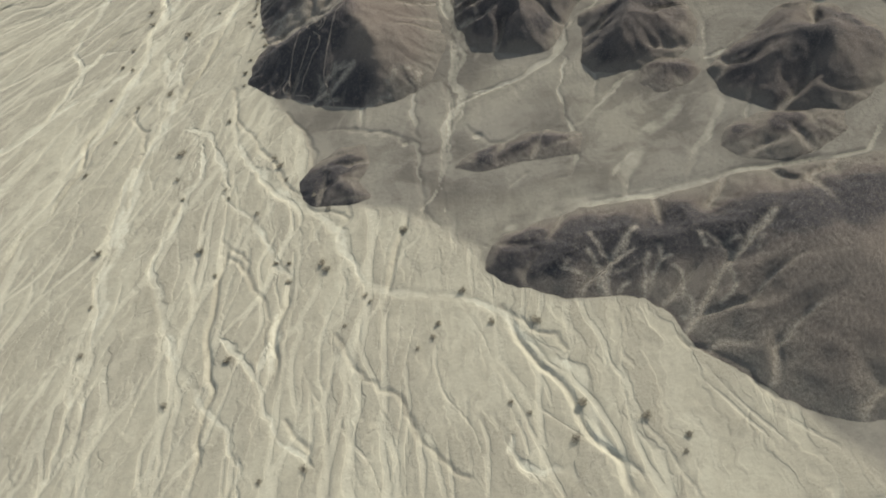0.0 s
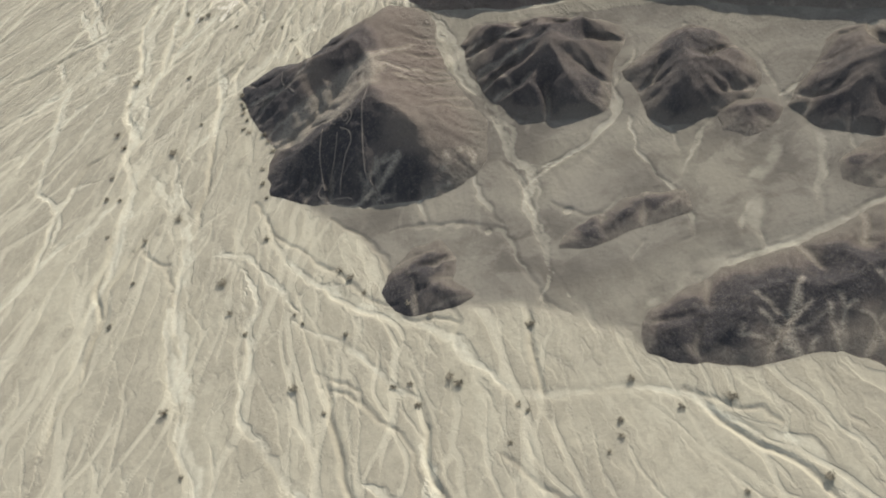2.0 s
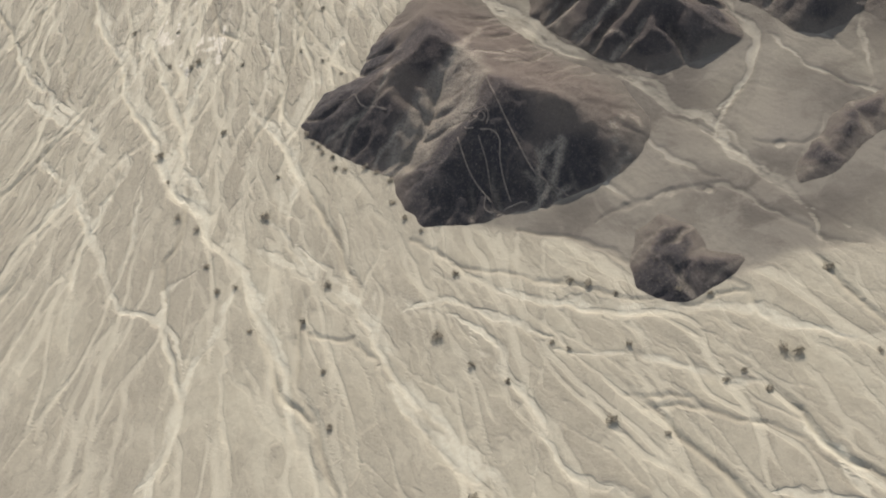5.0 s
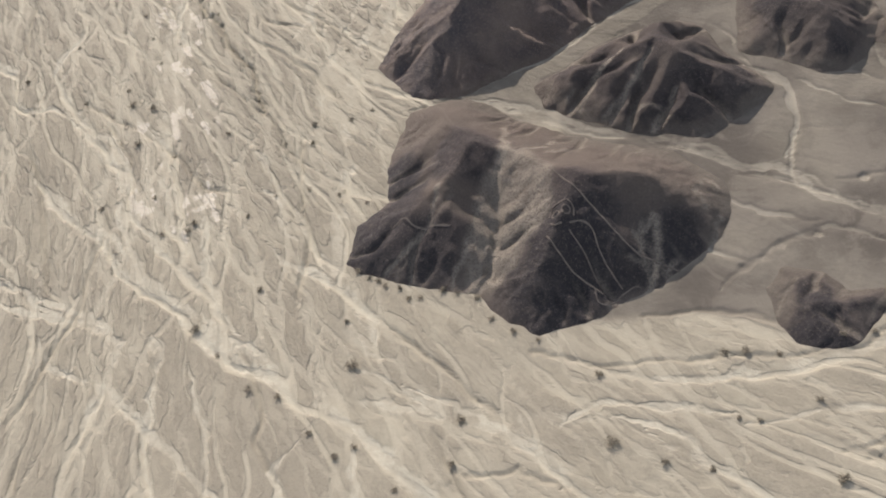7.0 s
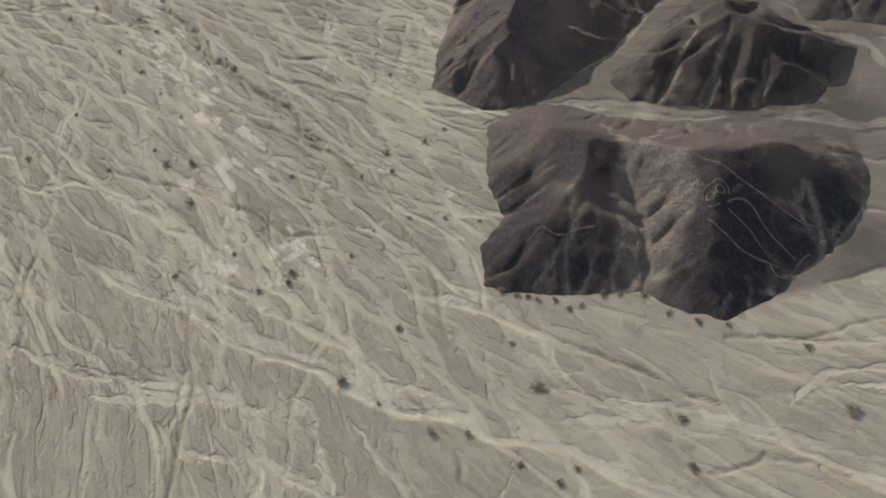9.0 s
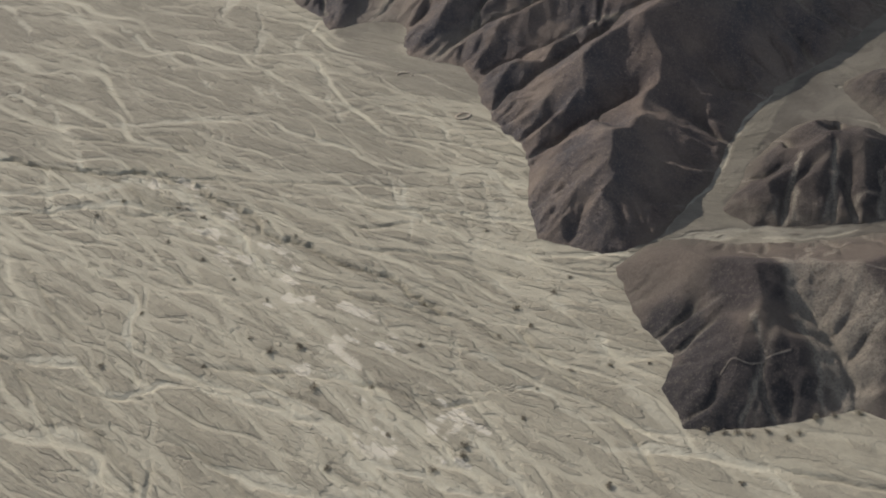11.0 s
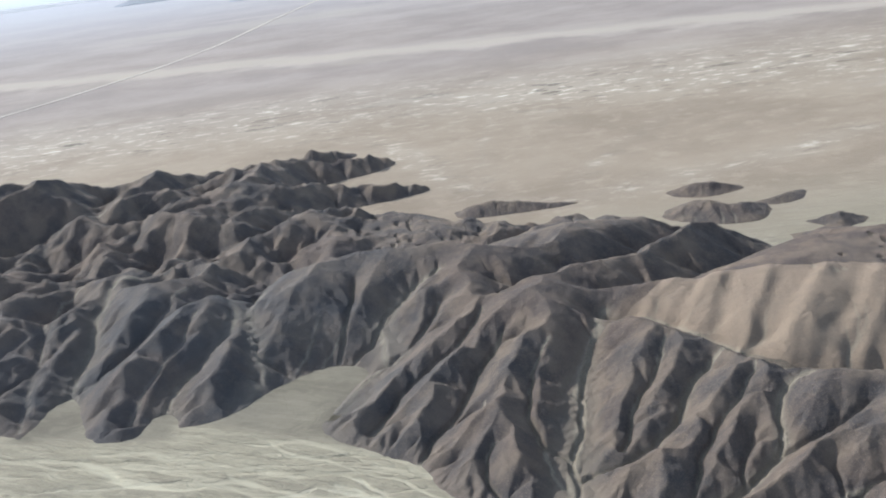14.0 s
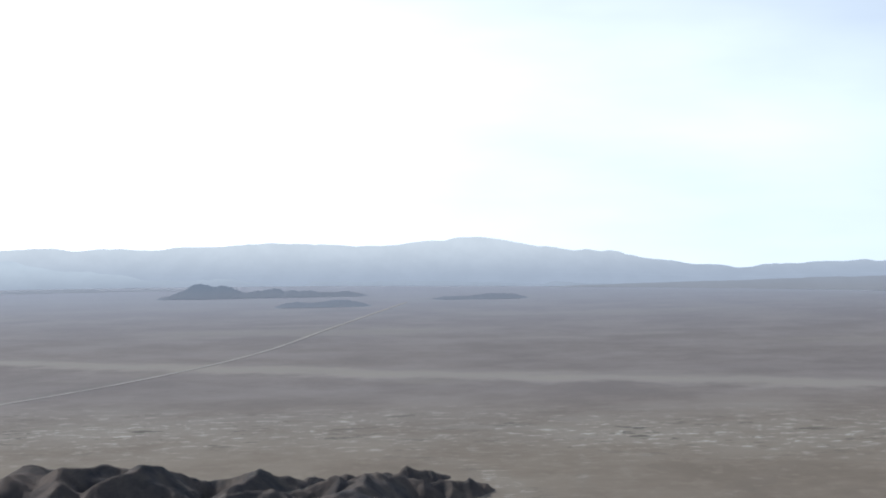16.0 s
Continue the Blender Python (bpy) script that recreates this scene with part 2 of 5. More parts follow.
def rock_material(name, dark, light, tan, coarse=0.3):
    """Desert-varnished scree with pale gullies."""
    m = Nodes(name, 0.92)
    pos = m.coord()
    broad = m.noise(pos, 0.045, 4.0, 0.6, 0.4)
    mid = m.noise(pos, 0.22, 6.0, 0.65, 0.3)
    rubble = m.noise(pos, 1.1, 6.0, 0.75)
    grain = m.noise(pos, 5.0, 4.0, 0.75)
    base = m.mix(m.span(m.math("ADD", m.attr("varnish_shade"), m.math("MULTIPLY", broad, 0.4)), 0.35, 1.0), tan, light)
    base = m.mix(m.span(m.math("ADD", m.attr("varnish_shade"), m.math("MULTIPLY", mid, 0.6)), 0.75, 1.25), base, dark)
    base = m.mix(m.math("MULTIPLY", m.span(mid, 0.52, 0.74), 0.35), base, tan)
    base = m.mix(m.math("MULTIPLY", m.attr("floor"), m.span(mid, 0.3, 0.7, 0.6, 0.95)), base, (0.205, 0.180, 0.146))
    tint = m.noise(pos, 0.018, 3.0, 0.5)
    base = m.mix(m.span(tint, 0.46, 0.66, 0.0, 0.45 * coarse), base, (0.150, 0.104, 0.080))
    pale = m.attr("pale")
    sunny = m.span(m.math("ADD", m.attr("bright"), m.math("MULTIPLY", m.math("SUBTRACT", broad, 0.5), 0.9)), 0.42, 0.62)
    base = m.mix(m.math("MULTIPLY", sunny, m.span(mid, 0.35, 0.7, 0.95, 0.75)), base, (0.275, 0.218, 0.166))
    base = m.mix(m.math("MULTIPLY", m.attr("skirt"), m.span(mid, 0.3, 0.7, 1.0, 0.7)), base, (0.150, 0.136, 0.111))
    base = m.mix(m.math("MULTIPLY", m.span(rubble, 0.46, 0.70), 0.42), base, tan)
    base = m.mix(m.math("MULTIPLY", m.span(grain, 0.48, 0.75), 0.35), base, (0.042, 0.038, 0.036))
    chips = m.noise(pos, 2.4, 5.0, 0.78)
    base = m.mix(m.span(chips, 0.54, 0.66, 0.0, 0.5), base, tuple(1.5 * c for c in tan))
    base = m.mix(m.span(chips, 0.46, 0.34, 0.0, 0.3), base, tuple(0.65 * c for c in dark))
    base = m.mix(m.math("MULTIPLY", pale, m.span(chips, 0.36, 0.58, 0.35, 1.0)), base, (0.325, 0.290, 0.230))
    # air haze painted into the western rock as a blue-grey tint
    base = m.mix(m.math("MULTIPLY", m.attr("west_haze"), m.span(broad, 0.35, 0.65, 0.62, 0.28)), base, (0.080, 0.086, 0.096))
    relief = m.math("ADD", m.math("MULTIPLY", mid, 0.45 + 0.4 * coarse), m.math("MULTIPLY", rubble, m.math("ADD", 0.62, m.math("MULTIPLY", m.attr("pale"), 0.5))))
    relief = m.math("ADD", relief, m.math("MULTIPLY", grain, 0.24))
    crease = m.math("ABSOLUTE", m.math("SUBTRACT", m.noise(pos, 0.16, 6.0, 0.6, 0.6), 0.5))
    relief = m.math("ADD", relief, m.math("MULTIPLY", crease, 2.3 * coarse))
    relief = m.math("ADD", relief, m.math("MULTIPLY", chips, 0.35))
    m.bump(relief, 1.0, 1.0)
    return m.colour(base)


def plain_material(name, a, b, scale, rough=0.9, bump=0.3):
    m = Nodes(name, rough)
    pos = m.coord()
    n = m.noise(pos, scale, 5.0, 0.65)
    n2 = m.noise(pos, scale * 6, 3.0, 0.6)
    base = m.mix(m.span(n, 0.35, 0.68), a, b)
    base = m.mix(m.math("MULTIPLY", m.span(n2, 0.5, 0.8), 0.4), base, tuple(v * 0.6 for v in a))
    m.bump(n2, bump, 0.05)
    return m.colour(base)


SAND = sand_material()
ROCK = rock_material("varnished_scree", (0.042, 0.040, 0.041), (0.088, 0.077, 0.069), (0.128, 0.109, 0.090))
ROCK_RANGE = rock_material("brown_scree", (0.069, 0.066, 0.069), (0.141, 0.116, 0.099), (0.203, 0.166, 0.132), 0.7)
BARK = plain_material("grey_bark", (0.17, 0.14, 0.11), (0.24, 0.20, 0.155), 6.0)
LEAF = plain_material("dusty_leaves", (0.20, 0.18, 0.13), (0.265, 0.235, 0.175), 3.0)
STONE = plain_material("pale_stone", (0.36, 0.31, 0.24), (0.46, 0.40, 0.31), 3.0)
TRACK = plain_material("swept_line", (0.125, 0.108, 0.090), (0.170, 0.146, 0.120), 1.5)
ROAD = plain_material("graded_dirt", (0.40, 0.365, 0.32), (0.47, 0.43, 0.38), 0.2)


# ---------- terrain arithmetic ----------
def steps(*runs):
    """Grid lines: runs of (from, to, spacing at from, spacing at to)."""
    out = [runs[0][0]]
    for lo, hi, a, b in runs:
        x = lo
        while x < hi - 1e-6:
            step = a + (b - a) * (x - lo) / (hi - lo)
            x = min(hi, x + step)
            if hi - x < 0.4 * step:
                x = hi
            out.append(x)
    return np.array(out)


GX = steps((-4900, -1200, 260, 90), (-1200, -420, 60, 2.5), (-420, -250, 1.3, 0.8), (-250, -200, 0.7, 0.45), (-200, 80, 0.42, 0.42), (80, 200, 0.6, 6), (200, 1200, 8, 90), (1200, 4900, 110, 260))
GY = steps((-2200, -300, 220, 60), (-300, 0, 40, 1.5), (0, 30, 1.0, 0.5), (30, 200, 0.42, 0.42), (200, 330, 0.5, 0.8), (330, 480, 0.8, 1.2), (480, 720, 1.3, 2.4), (720, 1500, 5, 14), (1500, 3300, 18, 60), (3300, 4900, 80, 160))
XX, YY = np.meshgrid(GX, GY)


def value_noise(x, y, seed):
    xi, yi = np.floor(x).astype(np.int64), np.floor(y).astype(np.int64)
    fx, fy = x - xi, y - yi
    fx, fy = fx * fx * fx * (fx * (fx * 6 - 15) + 10), fy * fy * fy * (fy * (fy * 6 - 15) + 10)

    def corner(i, j):
        h = (i * 374761393 + j * 668265263 + seed * 974711) & 0xFFFFFFFF
        h = ((h ^ (h >> 13)) * 1274126177) & 0xFFFFFFFF
        return ((h ^ (h >> 16)) & 0xFFFF) / 65535.0

    top = corner(xi, yi) * (1 - fx) + corner(xi + 1, yi) * fx
    low = corner(xi, yi + 1) * (1 - fx) + corner(xi + 1, yi + 1) * fx
    return (top * (1 - fy) + low * fy) * 2 - 1


def fbm(x, y, size, octaves, seed, gain=0.5):
    total, amp, norm = 0.0, 1.0, 0.0
    for k in range(octaves):
        total = total + amp * value_noise(x / size + 17.3 * k, y / size - 9.1 * k, seed + k)
        norm, amp, size = norm + amp, amp * gain, size / 2.03
    return total / norm


WX = XX + 1.6 * fbm(XX, YY, 14, 3, 5) + 0.85 * fbm(XX, YY, 4, 3, 6, 0.6)
WY = YY + 1.6 * fbm(XX, YY, 14, 3, 25) + 0.85 * fbm(XX, YY, 4, 3, 26, 0.6)


def smooth_line(points, step=3.0, jitter=0.0, rng=None):
    """Catmull-Rom through points (x, y[, z]), resampled."""
    p = [np.array([*q, *([0.0] * (3 - len(q)))], float) for q in points]
    p = [2 * p[0] - p[1], *p, 2 * p[-1] - p[-2]]
    out = []
    for a, b, c, d in zip(p, p[1:], p[2:], p[3:]):
        n = max(1, int(np.linalg.norm(c[:2] - b[:2]) / step))
        for k in range(n):
            t = k / n
            out.append(0.5 * (2 * b + (c - a) * t + (2 * a - 5 * b + 4 * c - d) * t * t + (3 * b - a - 3 * c + d) * t**3))
    out.append(p[-2])
    out = np.array(out)
    if jitter and rng is not None:
        out[1:-1, :2] += rng.normal(0, jitter, (len(out) - 2, 2))
    return out


class Patch:
    """A stretch of the grid, with the noise-bent coordinates in which lines are drawn."""

    def __init__(self, x0=-1e9, x1=1e9, y0=-1e9, y1=1e9):
        self.win = (slice(np.searchsorted(GY, y0), np.searchsorted(GY, y1)), slice(np.searchsorted(GX, x0), np.searchsorted(GX, x1)))
        self.gx, self.gy = GX[self.win[1]], GY[self.win[0]]
        self.x, self.y, self.wx, self.wy = XX[self.win], YY[self.win], WX[self.win], WY[self.win]

    def window(self, line, reach):
        lo, hi = line[:, :2].min(0) - reach, line[:, :2].max(0) + reach
        i0, i1 = np.searchsorted(self.gx, lo[0]), np.searchsorted(self.gx, hi[0])
        j0, j1 = np.searchsorted(self.gy, lo[1]), np.searchsorted(self.gy, hi[1])
        return slice(j0, j1), slice(i0, i1)

    def near_line(self, line, reach, each):
        """Calls each(window, distance, height, share) for every stretch of a line."""
        for k in range(len(line) - 1):
            a, b = line[k], line[k + 1]
            win = self.window(np.array([a, b]), reach)
            x, y = self.wx[win], self.wy[win]
            if not x.size:
                continue
            d = b[:2] - a[:2]
            t = np.clip(((x - a[0]) * d[0] + (y - a[1]) * d[1]) / max(d @ d, 1e-9), 0, 1)
            far = np.hypot(x - a[0] - t * d[0], y - a[1] - t * d[1])
            each(win, far, a[2] + t * (b[2] - a[2]), (k + t) / (len(line) - 1))

    def inside(self, poly):
        """Which grid points lie in a polygon."""
        pts = np.array([q[:2] for q in poly], float)
        hit = np.zeros(self.x.shape, bool)
        win = self.window(pts, 4.0)
        x, y = self.wx[win], self.wy[win]
        h = np.zeros(x.shape, bool)
        for (xa, ya), (xb, yb) in zip(pts, np.roll(pts, -1, 0)):
            if ya != yb:
                h ^= ((ya > y) != (yb > y)) & (x < (xb - xa) * (y - ya) / (yb - ya) + xa)
        hit[win] = h
        return hit


ALL = Patch()


def blurred(a, rounds=1):
    for _ in range(rounds):
        b = a.copy()
        b[1:-1] = 0.25 * a[:-2] + 0.5 * a[1:-1] + 0.25 * a[2:]
        a = b.copy()
        a[:, 1:-1] = 0.25 * b[:, :-2] + 0.5 * b[:, 1:-1] + 0.25 * b[:, 2:]
    return a


def massif(foot, drains, slope, seed, twigs=(11.0, 20.0), reach=45.0, top=40.0, lumps=0.6, dark=(), streaks=0.4, rills=None, folds=0.6):
    """Heights of a hill from its foot line and its gullies: the ground climbs away from the nearest of them.
    Also how near a gully is, and where stones are dark from varnish and painted shade (circles x, y, radius)."""
    rng = np.random.default_rng(seed)
    ring = smooth_line([*foot, foot[0]], 4.0)
    lo, hi = ring[:, :2].min(0) - 8, ring[:, :2].max(0) + 8
    p = Patch(lo[0], hi[0], lo[1], hi[1])
    within = p.inside(ring)
    edge = np.full(p.x.shape, 60.0)
    pale, floor = np.zeros(p.x.shape), np.zeros(p.x.shape)
    steep = slope * (1 + 0.22 * fbm(p.x, p.y, 30, 3, seed + 3))

    def foot_each(win, far, z, s):
        edge[win] = np.minimum(edge[win], far)

    p.near_line(ring, reach, foot_each)
    high = steep * edge
    lines = [(width, smooth_line(pts, 4.0, 0.35, rng), 1.0 if width > 0.4 else 0.2) for width, pts in drains]
    if twigs:
        gap, length = twigs
        for ln, w in [(ln, w) for w, ln, _ in lines] + [(ring, 0.0)]:
            run, side = rng.uniform(0, gap), 1
            for k in range(1, len(ln) - 1):
                run += np.linalg.norm(ln[k, :2] - ln[k - 1, :2])
                if run < gap:
                    continue
                run, side = rng.uniform(-0.4, 0.3) * gap, -side
                d = ln[k + 1, :2] - ln[k - 1, :2]
                angle = math.atan2(d[1], d[0]) + side * radians(rng.uniform(45, 85))
                for way in ((1, -1) if ln is ring else (1,)):
                    q, pts, z, a = ln[k, :2].copy(), [ln[k].copy()], ln[k, 2], angle + (0 if way > 0 else math.pi)
                    for step in range(max(2, int(rng.uniform(0.6, 1.3) * length / 4))):
                        a += rng.normal(0, 0.2)
                        q = q + 4.0 * np.array([math.cos(a), math.sin(a)])
                        z += 4.0 * slope * rng.uniform(0.25, 0.55)
                        pts.append(np.array([*q, z]))
                    lines.append((0.0, np.array(pts), rng.uniform(0.0, streaks)))
    if rills:
        gap, length, x_min, y_max = rills
        run = 0.0
        for k in range(1, len(ring) - 1):
            run += np.linalg.norm(ring[k, :2] - ring[k - 1, :2])
            while run > gap:
                run -= gap * rng.uniform(0.6, 1.4)
                q = ring[k, :2] + rng.uniform(-1.5, 1.5, 2)
                if q[0] < x_min or q[1] > y_max:
                    continue
                d = ring[k + 1, :2] - ring[k - 1, :2]
                a = math.atan2(d[1], d[0]) + math.pi / 2 + rng.uniform(-0.5, 0.5)
                for way in (0, math.pi):
                    n = length * rng.uniform(0.5, 1.3)
                    tip = q + n * np.array([math.cos(a + way), math.sin(a + way)])
                    lines.append((0.0, np.array([[*q, 0.0], [*tip, n * slope * 0.72]]), 0.0))
    for width, ln, force in lines:
        def drain_each(win, far, z, s):
            w = width * (1 - 0.75 * s)
            high[win] = np.minimum(high[win], z + steep[win] * np.maximum(0, far - w))
            pale[win] = np.maximum(pale[win], force * np.clip(1.3 - far / (0.35 * min(width, 3.0) + 0.45), 0, 1))
            if width > 1.1:
                floor[win] = np.maximum(floor[win], np.clip(1.6 - far / (w + 0.8), 0, 1))
        p.near_line(ln, reach if width else 22.0, drain_each)
    top = top(p.x, p.y) if callable(top) else top
    knee = 0.6 * top
    high = np.where(high > knee, knee + 0.5 * top * (1 - np.exp(-np.maximum(high - knee, 0) / (0.5 * top))), high)
    soft = np.clip(high / 8, 0, 1)
    high = high + lumps * soft * (0.9 * fbm(p.x, p.y, 18, 5, seed + 40, 0.55) + folds * (0.25 - np.abs(fbm(p.wx, p.wy, 13, 4, seed + 45, 0.55)))) + lumps * (0.42 * fbm(p.x, p.y, 2.6, 4, seed + 60, 0.65) - 0.2 * np.abs(fbm(p.wx, p.wy, 5.0, 3, seed + 66))) * np.clip(high / 1.5, 0, 1)
    high = np.where(within, high, -0.5 * np.minimum(edge, 30))
    high = 0.5 * (high + blurred(high, 1))
    stone = np.full(p.x.shape, 0.0 if dark else 0.66)
    for cx, cy, r in dark:
        stone = np.maximum(stone, 1.6 * (1 - np.hypot(p.wx - cx, p.wy - cy) / r))
    stone = np.clip(stone + 0.45 * fbm(p.x, p.y, 9, 4, seed + 80, 0.6), 0, 1)
    return p, high, {"pale": np.where(within, pale, 0), "floor": np.where(within, floor, 0), "varnish_shade": stone}


def weathered(p, high, source, seed, drops=30000, rounds=3, depth=0.5, run=70, pull=0.0, soft=2, glide=0.55):
    """Lets drops of rain run down a height field: it is carved where many of them pass. Gives the heights and how much water each place has seen."""
    rng = np.random.default_rng(seed)
    area = np.outer(np.gradient(p.gy), np.gradient(p.gx))
    share = np.cumsum((area * source).ravel())
    wide = p.x.shape[1]
    pace = np.maximum(0.5, 0.9 * np.gradient(p.gx))
    water = np.zeros(p.x.shape)
    for turn_ in range(rounds):
        down_y, down_x = np.gradient(blurred(high, soft) + pull, p.gy, p.gx)
        pick = np.searchsorted(share, rng.uniform(0, share[-1], drops))
        pick = np.clip(pick, 0, p.x.size - 1)
        x, y = p.x.ravel()[pick] + rng.uniform(-0.3, 0.3, drops), p.y.ravel()[pick] + rng.uniform(-0.3, 0.3, drops)
        vx, vy = np.zeros(drops), np.zeros(drops)
        flow = np.zeros(p.x.size)
        for k in range(run):
            ci = np.clip(np.searchsorted(p.gx, x), 1, len(p.gx) - 2)
            cj = np.clip(np.searchsorted(p.gy, y), 1, len(p.gy) - 2)
            live = source[cj, ci] > 0
            x, y, vx, vy, ci, cj = x[live], y[live], vx[live], vy[live], ci[live], cj[live]
            if not len(x):
                break
            flow += np.bincount(cj * wide + ci, minlength=flow.size)
            vx, vy = glide * vx - down_x[cj, ci], glide * vy - down_y[cj, ci]
            norm = np.hypot(vx, vy) + 1e-6
            x, y = x + pace[ci] * vx / norm, y + pace[ci] * vy / norm
        dense = blurred(flow.reshape(p.x.shape) / area, 1)
        usual = dense[source > 0].mean()
        water = np.clip((np.log2(1 + dense / usual) - 0.7) / 2.6, 0, 1)
        high = high - depth * water * np.clip(source, 0, 1)
    return high, water


def sheet(name, patch, keep, z, material, attrs, label, category, kind="structure"):
    """A mesh of the grid cells in keep."""
    used = np.zeros(z.shape, bool)
    used[:-1, :-1] |= keep
    used[1:, :-1] |= keep
    used[:-1, 1:] |= keep
    used[1:, 1:] |= keep
    index = np.cumsum(used.ravel()).reshape(used.shape) - 1
    j, i = np.nonzero(keep)
    quads = np.stack([index[j, i], index[j, i + 1], index[j + 1, i + 1], index[j + 1, i]], 1)
    verts = np.stack([patch.x[used], patch.y[used], z[used]], 1)
    me = bpy.data.meshes.new(name)
    me.vertices.add(len(verts))
    me.vertices.foreach_set("co", verts.ravel().astype(np.float32))
    me.loops.add(quads.size)
    me.loops.foreach_set("vertex_index", quads.ravel().astype(np.int32))
    me.polygons.add(len(quads))
    me.polygons.foreach_set("loop_start", np.arange(0, quads.size, 4, dtype=np.int32))
    me.polygons.foreach_set("use_smooth", np.ones(len(quads), bool))
    me.update(calc_edges=True)
    for key, values in attrs.items():
        layer = me.attributes.new(key, "FLOAT", "POINT")
        layer.data.foreach_set("value", values[used].astype(np.float32))
    me.materials.append(material)
    return tagged(new(name, me), label, category, kind=kind)


def cells(mask):
    return mask[:-1, :-1] | mask[1:, :-1] | mask[:-1, 1:] | mask[1:, 1:]


# ---------- hills: foot lines and gullies ----------
HILLS = []  # name, patch, heights, attributes, material, label


def hill(name, label, foot, drains, slope, seed, material=None, rain=(9000, 3, 0.28, 40), extra=None, **more):
    patch, high, attrs = massif(foot, drains, slope, seed, **more)
    if extra:
        high = high + extra(patch) * np.clip(high / 6, 0, 1)
    drops, rounds, depth, run = rain
    high, water = weathered(patch, high, np.clip(high / 1.5, 0, 1), seed + 500, drops, rounds, depth, run)
    attrs["pale"] = np.maximum(attrs["pale"], 0.55 * np.clip(1.6 * water - 0.5, 0, 1))
    HILLS.append((name, patch, high, attrs, material or ROCK, label))


SCREE = [(-66, 133), (-56, 129), (-53, 121), (-54, 112), (-56, 104), (-62, 103), (-66, 113), (-68, 123)]  # pale rubble beside the middle gully
hill("geoglyph_hill", "dark varnished rocky hill bearing faint old line figures",
     [(-91, 109), (-87, 101), (-82, 99), (-75, 99), (-64, 101), (-59, 102), (-51, 98), (-44, 98), (-38, 105), (-32, 114), (-28, 122), (-25, 131), (-27, 140), (-36, 146), (-46, 147), (-59, 146), (-72, 146), (-85, 148), (-93, 147), (-99, 140), (-97, 133), (-95, 124), (-89, 117)],
     [(2.4, [(-61, 101, 0), (-59, 105, 1.2), (-61, 112, 3), (-64, 120, 5), (-67, 127, 7.5), (-68, 131, 9.5)]),
      (0.9, [(-32, 115, 0), (-33, 121, 3), (-35, 127, 7)]),
      (0.3, [(-76, 98.5, 0), (-74, 108, 4.2), (-71, 117, 8.5)]),
      (0.2, [(-93, 121, 0), (-86, 124, 3.5), (-80, 125, 7.0)]),
      ],
     0.60, 11, twigs=None, top=16.0, streaks=0.12, lumps=0.5, folds=0.7, rills=(2.8, 4.2, -999, 111),
     # varnished stone, with the shade of the front faces painted in as well
     dark=[(-44, 109, 19), (-84, 106, 16), (-74, 127, 12), (-90, 121, 11), (-31, 123, 13), (-72, 107, 12), (-48, 118, 14), (-82, 115, 9)])
scree_patch, scree_attrs = HILLS[-1][1], HILLS[-1][3]
scree = blurred(scree_patch.inside(SCREE).astype(float), 3)
scree_attrs["pale"] = np.maximum(scree_attrs["pale"], 0.85 * scree * np.clip(0.75 + fbm(scree_patch.x, scree_patch.y, 3.0, 4, 151, 0.65), 0, 1))
hill("rocky_knoll", "small dark rocky knoll rising from pale sand",
     [(-5, 113), (-9, 117), (-13, 122), (-12, 127), (-7, 129), (-1, 127), (5, 129), (6, 125), (4, 118), (1, 114)], [], 0.42, 12, twigs=(6.0, 4.0), top=5.0, lumps=1.0, folds=1.5,
     dark=[(-3, 117, 10), (4, 125, 8), (-7, 124, 8)])
hill("long_rocky_ridge", "long low dark rocky ridge beside the wash",
     [(30, 152), (26, 155), (23, 163), (22, 174), (22, 185), (21, 200), (22, 220), (30, 240), (60, 245), (85, 230), (80, 205), (72, 197), (68, 194), (62, 188), (56, 185), (48, 181), (46, 174), (43, 164), (38, 156), (33, 152)],
     [(0.8, [(46, 174, 0), (38, 176, 3), (33, 180, 5)]), (0.8, [(58, 186, 0), (46, 195, 3), (38, 205, 6)])], 0.42, 13, rain=(9000, 3, 0.15, 40), twigs=(10.0, 9.0), top=8.0, lumps=0.3,
     dark=[(33, 157, 13), (34, 167, 15), (36, 177, 15), (35, 187, 14), (39, 198, 13), (40, 207, 13), (38, 220, 14)])
hill("low_rocky_rise", "low dark gravel rise on the valley floor",
     [(2, 147), (-1, 149), (-4, 159), (-3, 168), (0, 175), (6, 174), (5, 165), (5, 153)], [], 0.4, 14, twigs=(9.0, 5.0), top=2.5, dark=[(1, 153, 9), (0, 160, 8), (1, 167, 8)])
hill("low_rocky_rise", "low dark gravel rise between two dry washes",
     [(-12, 188), (-18, 189), (-20, 193), (-17, 199), (-12, 202), (-9, 198), (-8, 192)], [], 0.4, 18, twigs=None, top=3.0, lumps=0.4, dark=[(-14, 192, 8), (-14, 197, 7)])
hill("low_rocky_rise", "low brown hummocky rise on the valley floor",
     [(11, 201), (7, 203), (5, 210), (7, 218), (9, 225), (15, 224), (19, 217), (19, 210), (16, 205)], [], 0.4, 19, twigs=(5.0, 4.0), top=3.5, lumps=0.9, folds=2.0, dark=[(9, 206, 6), (10, 214, 7), (15, 219, 7)])
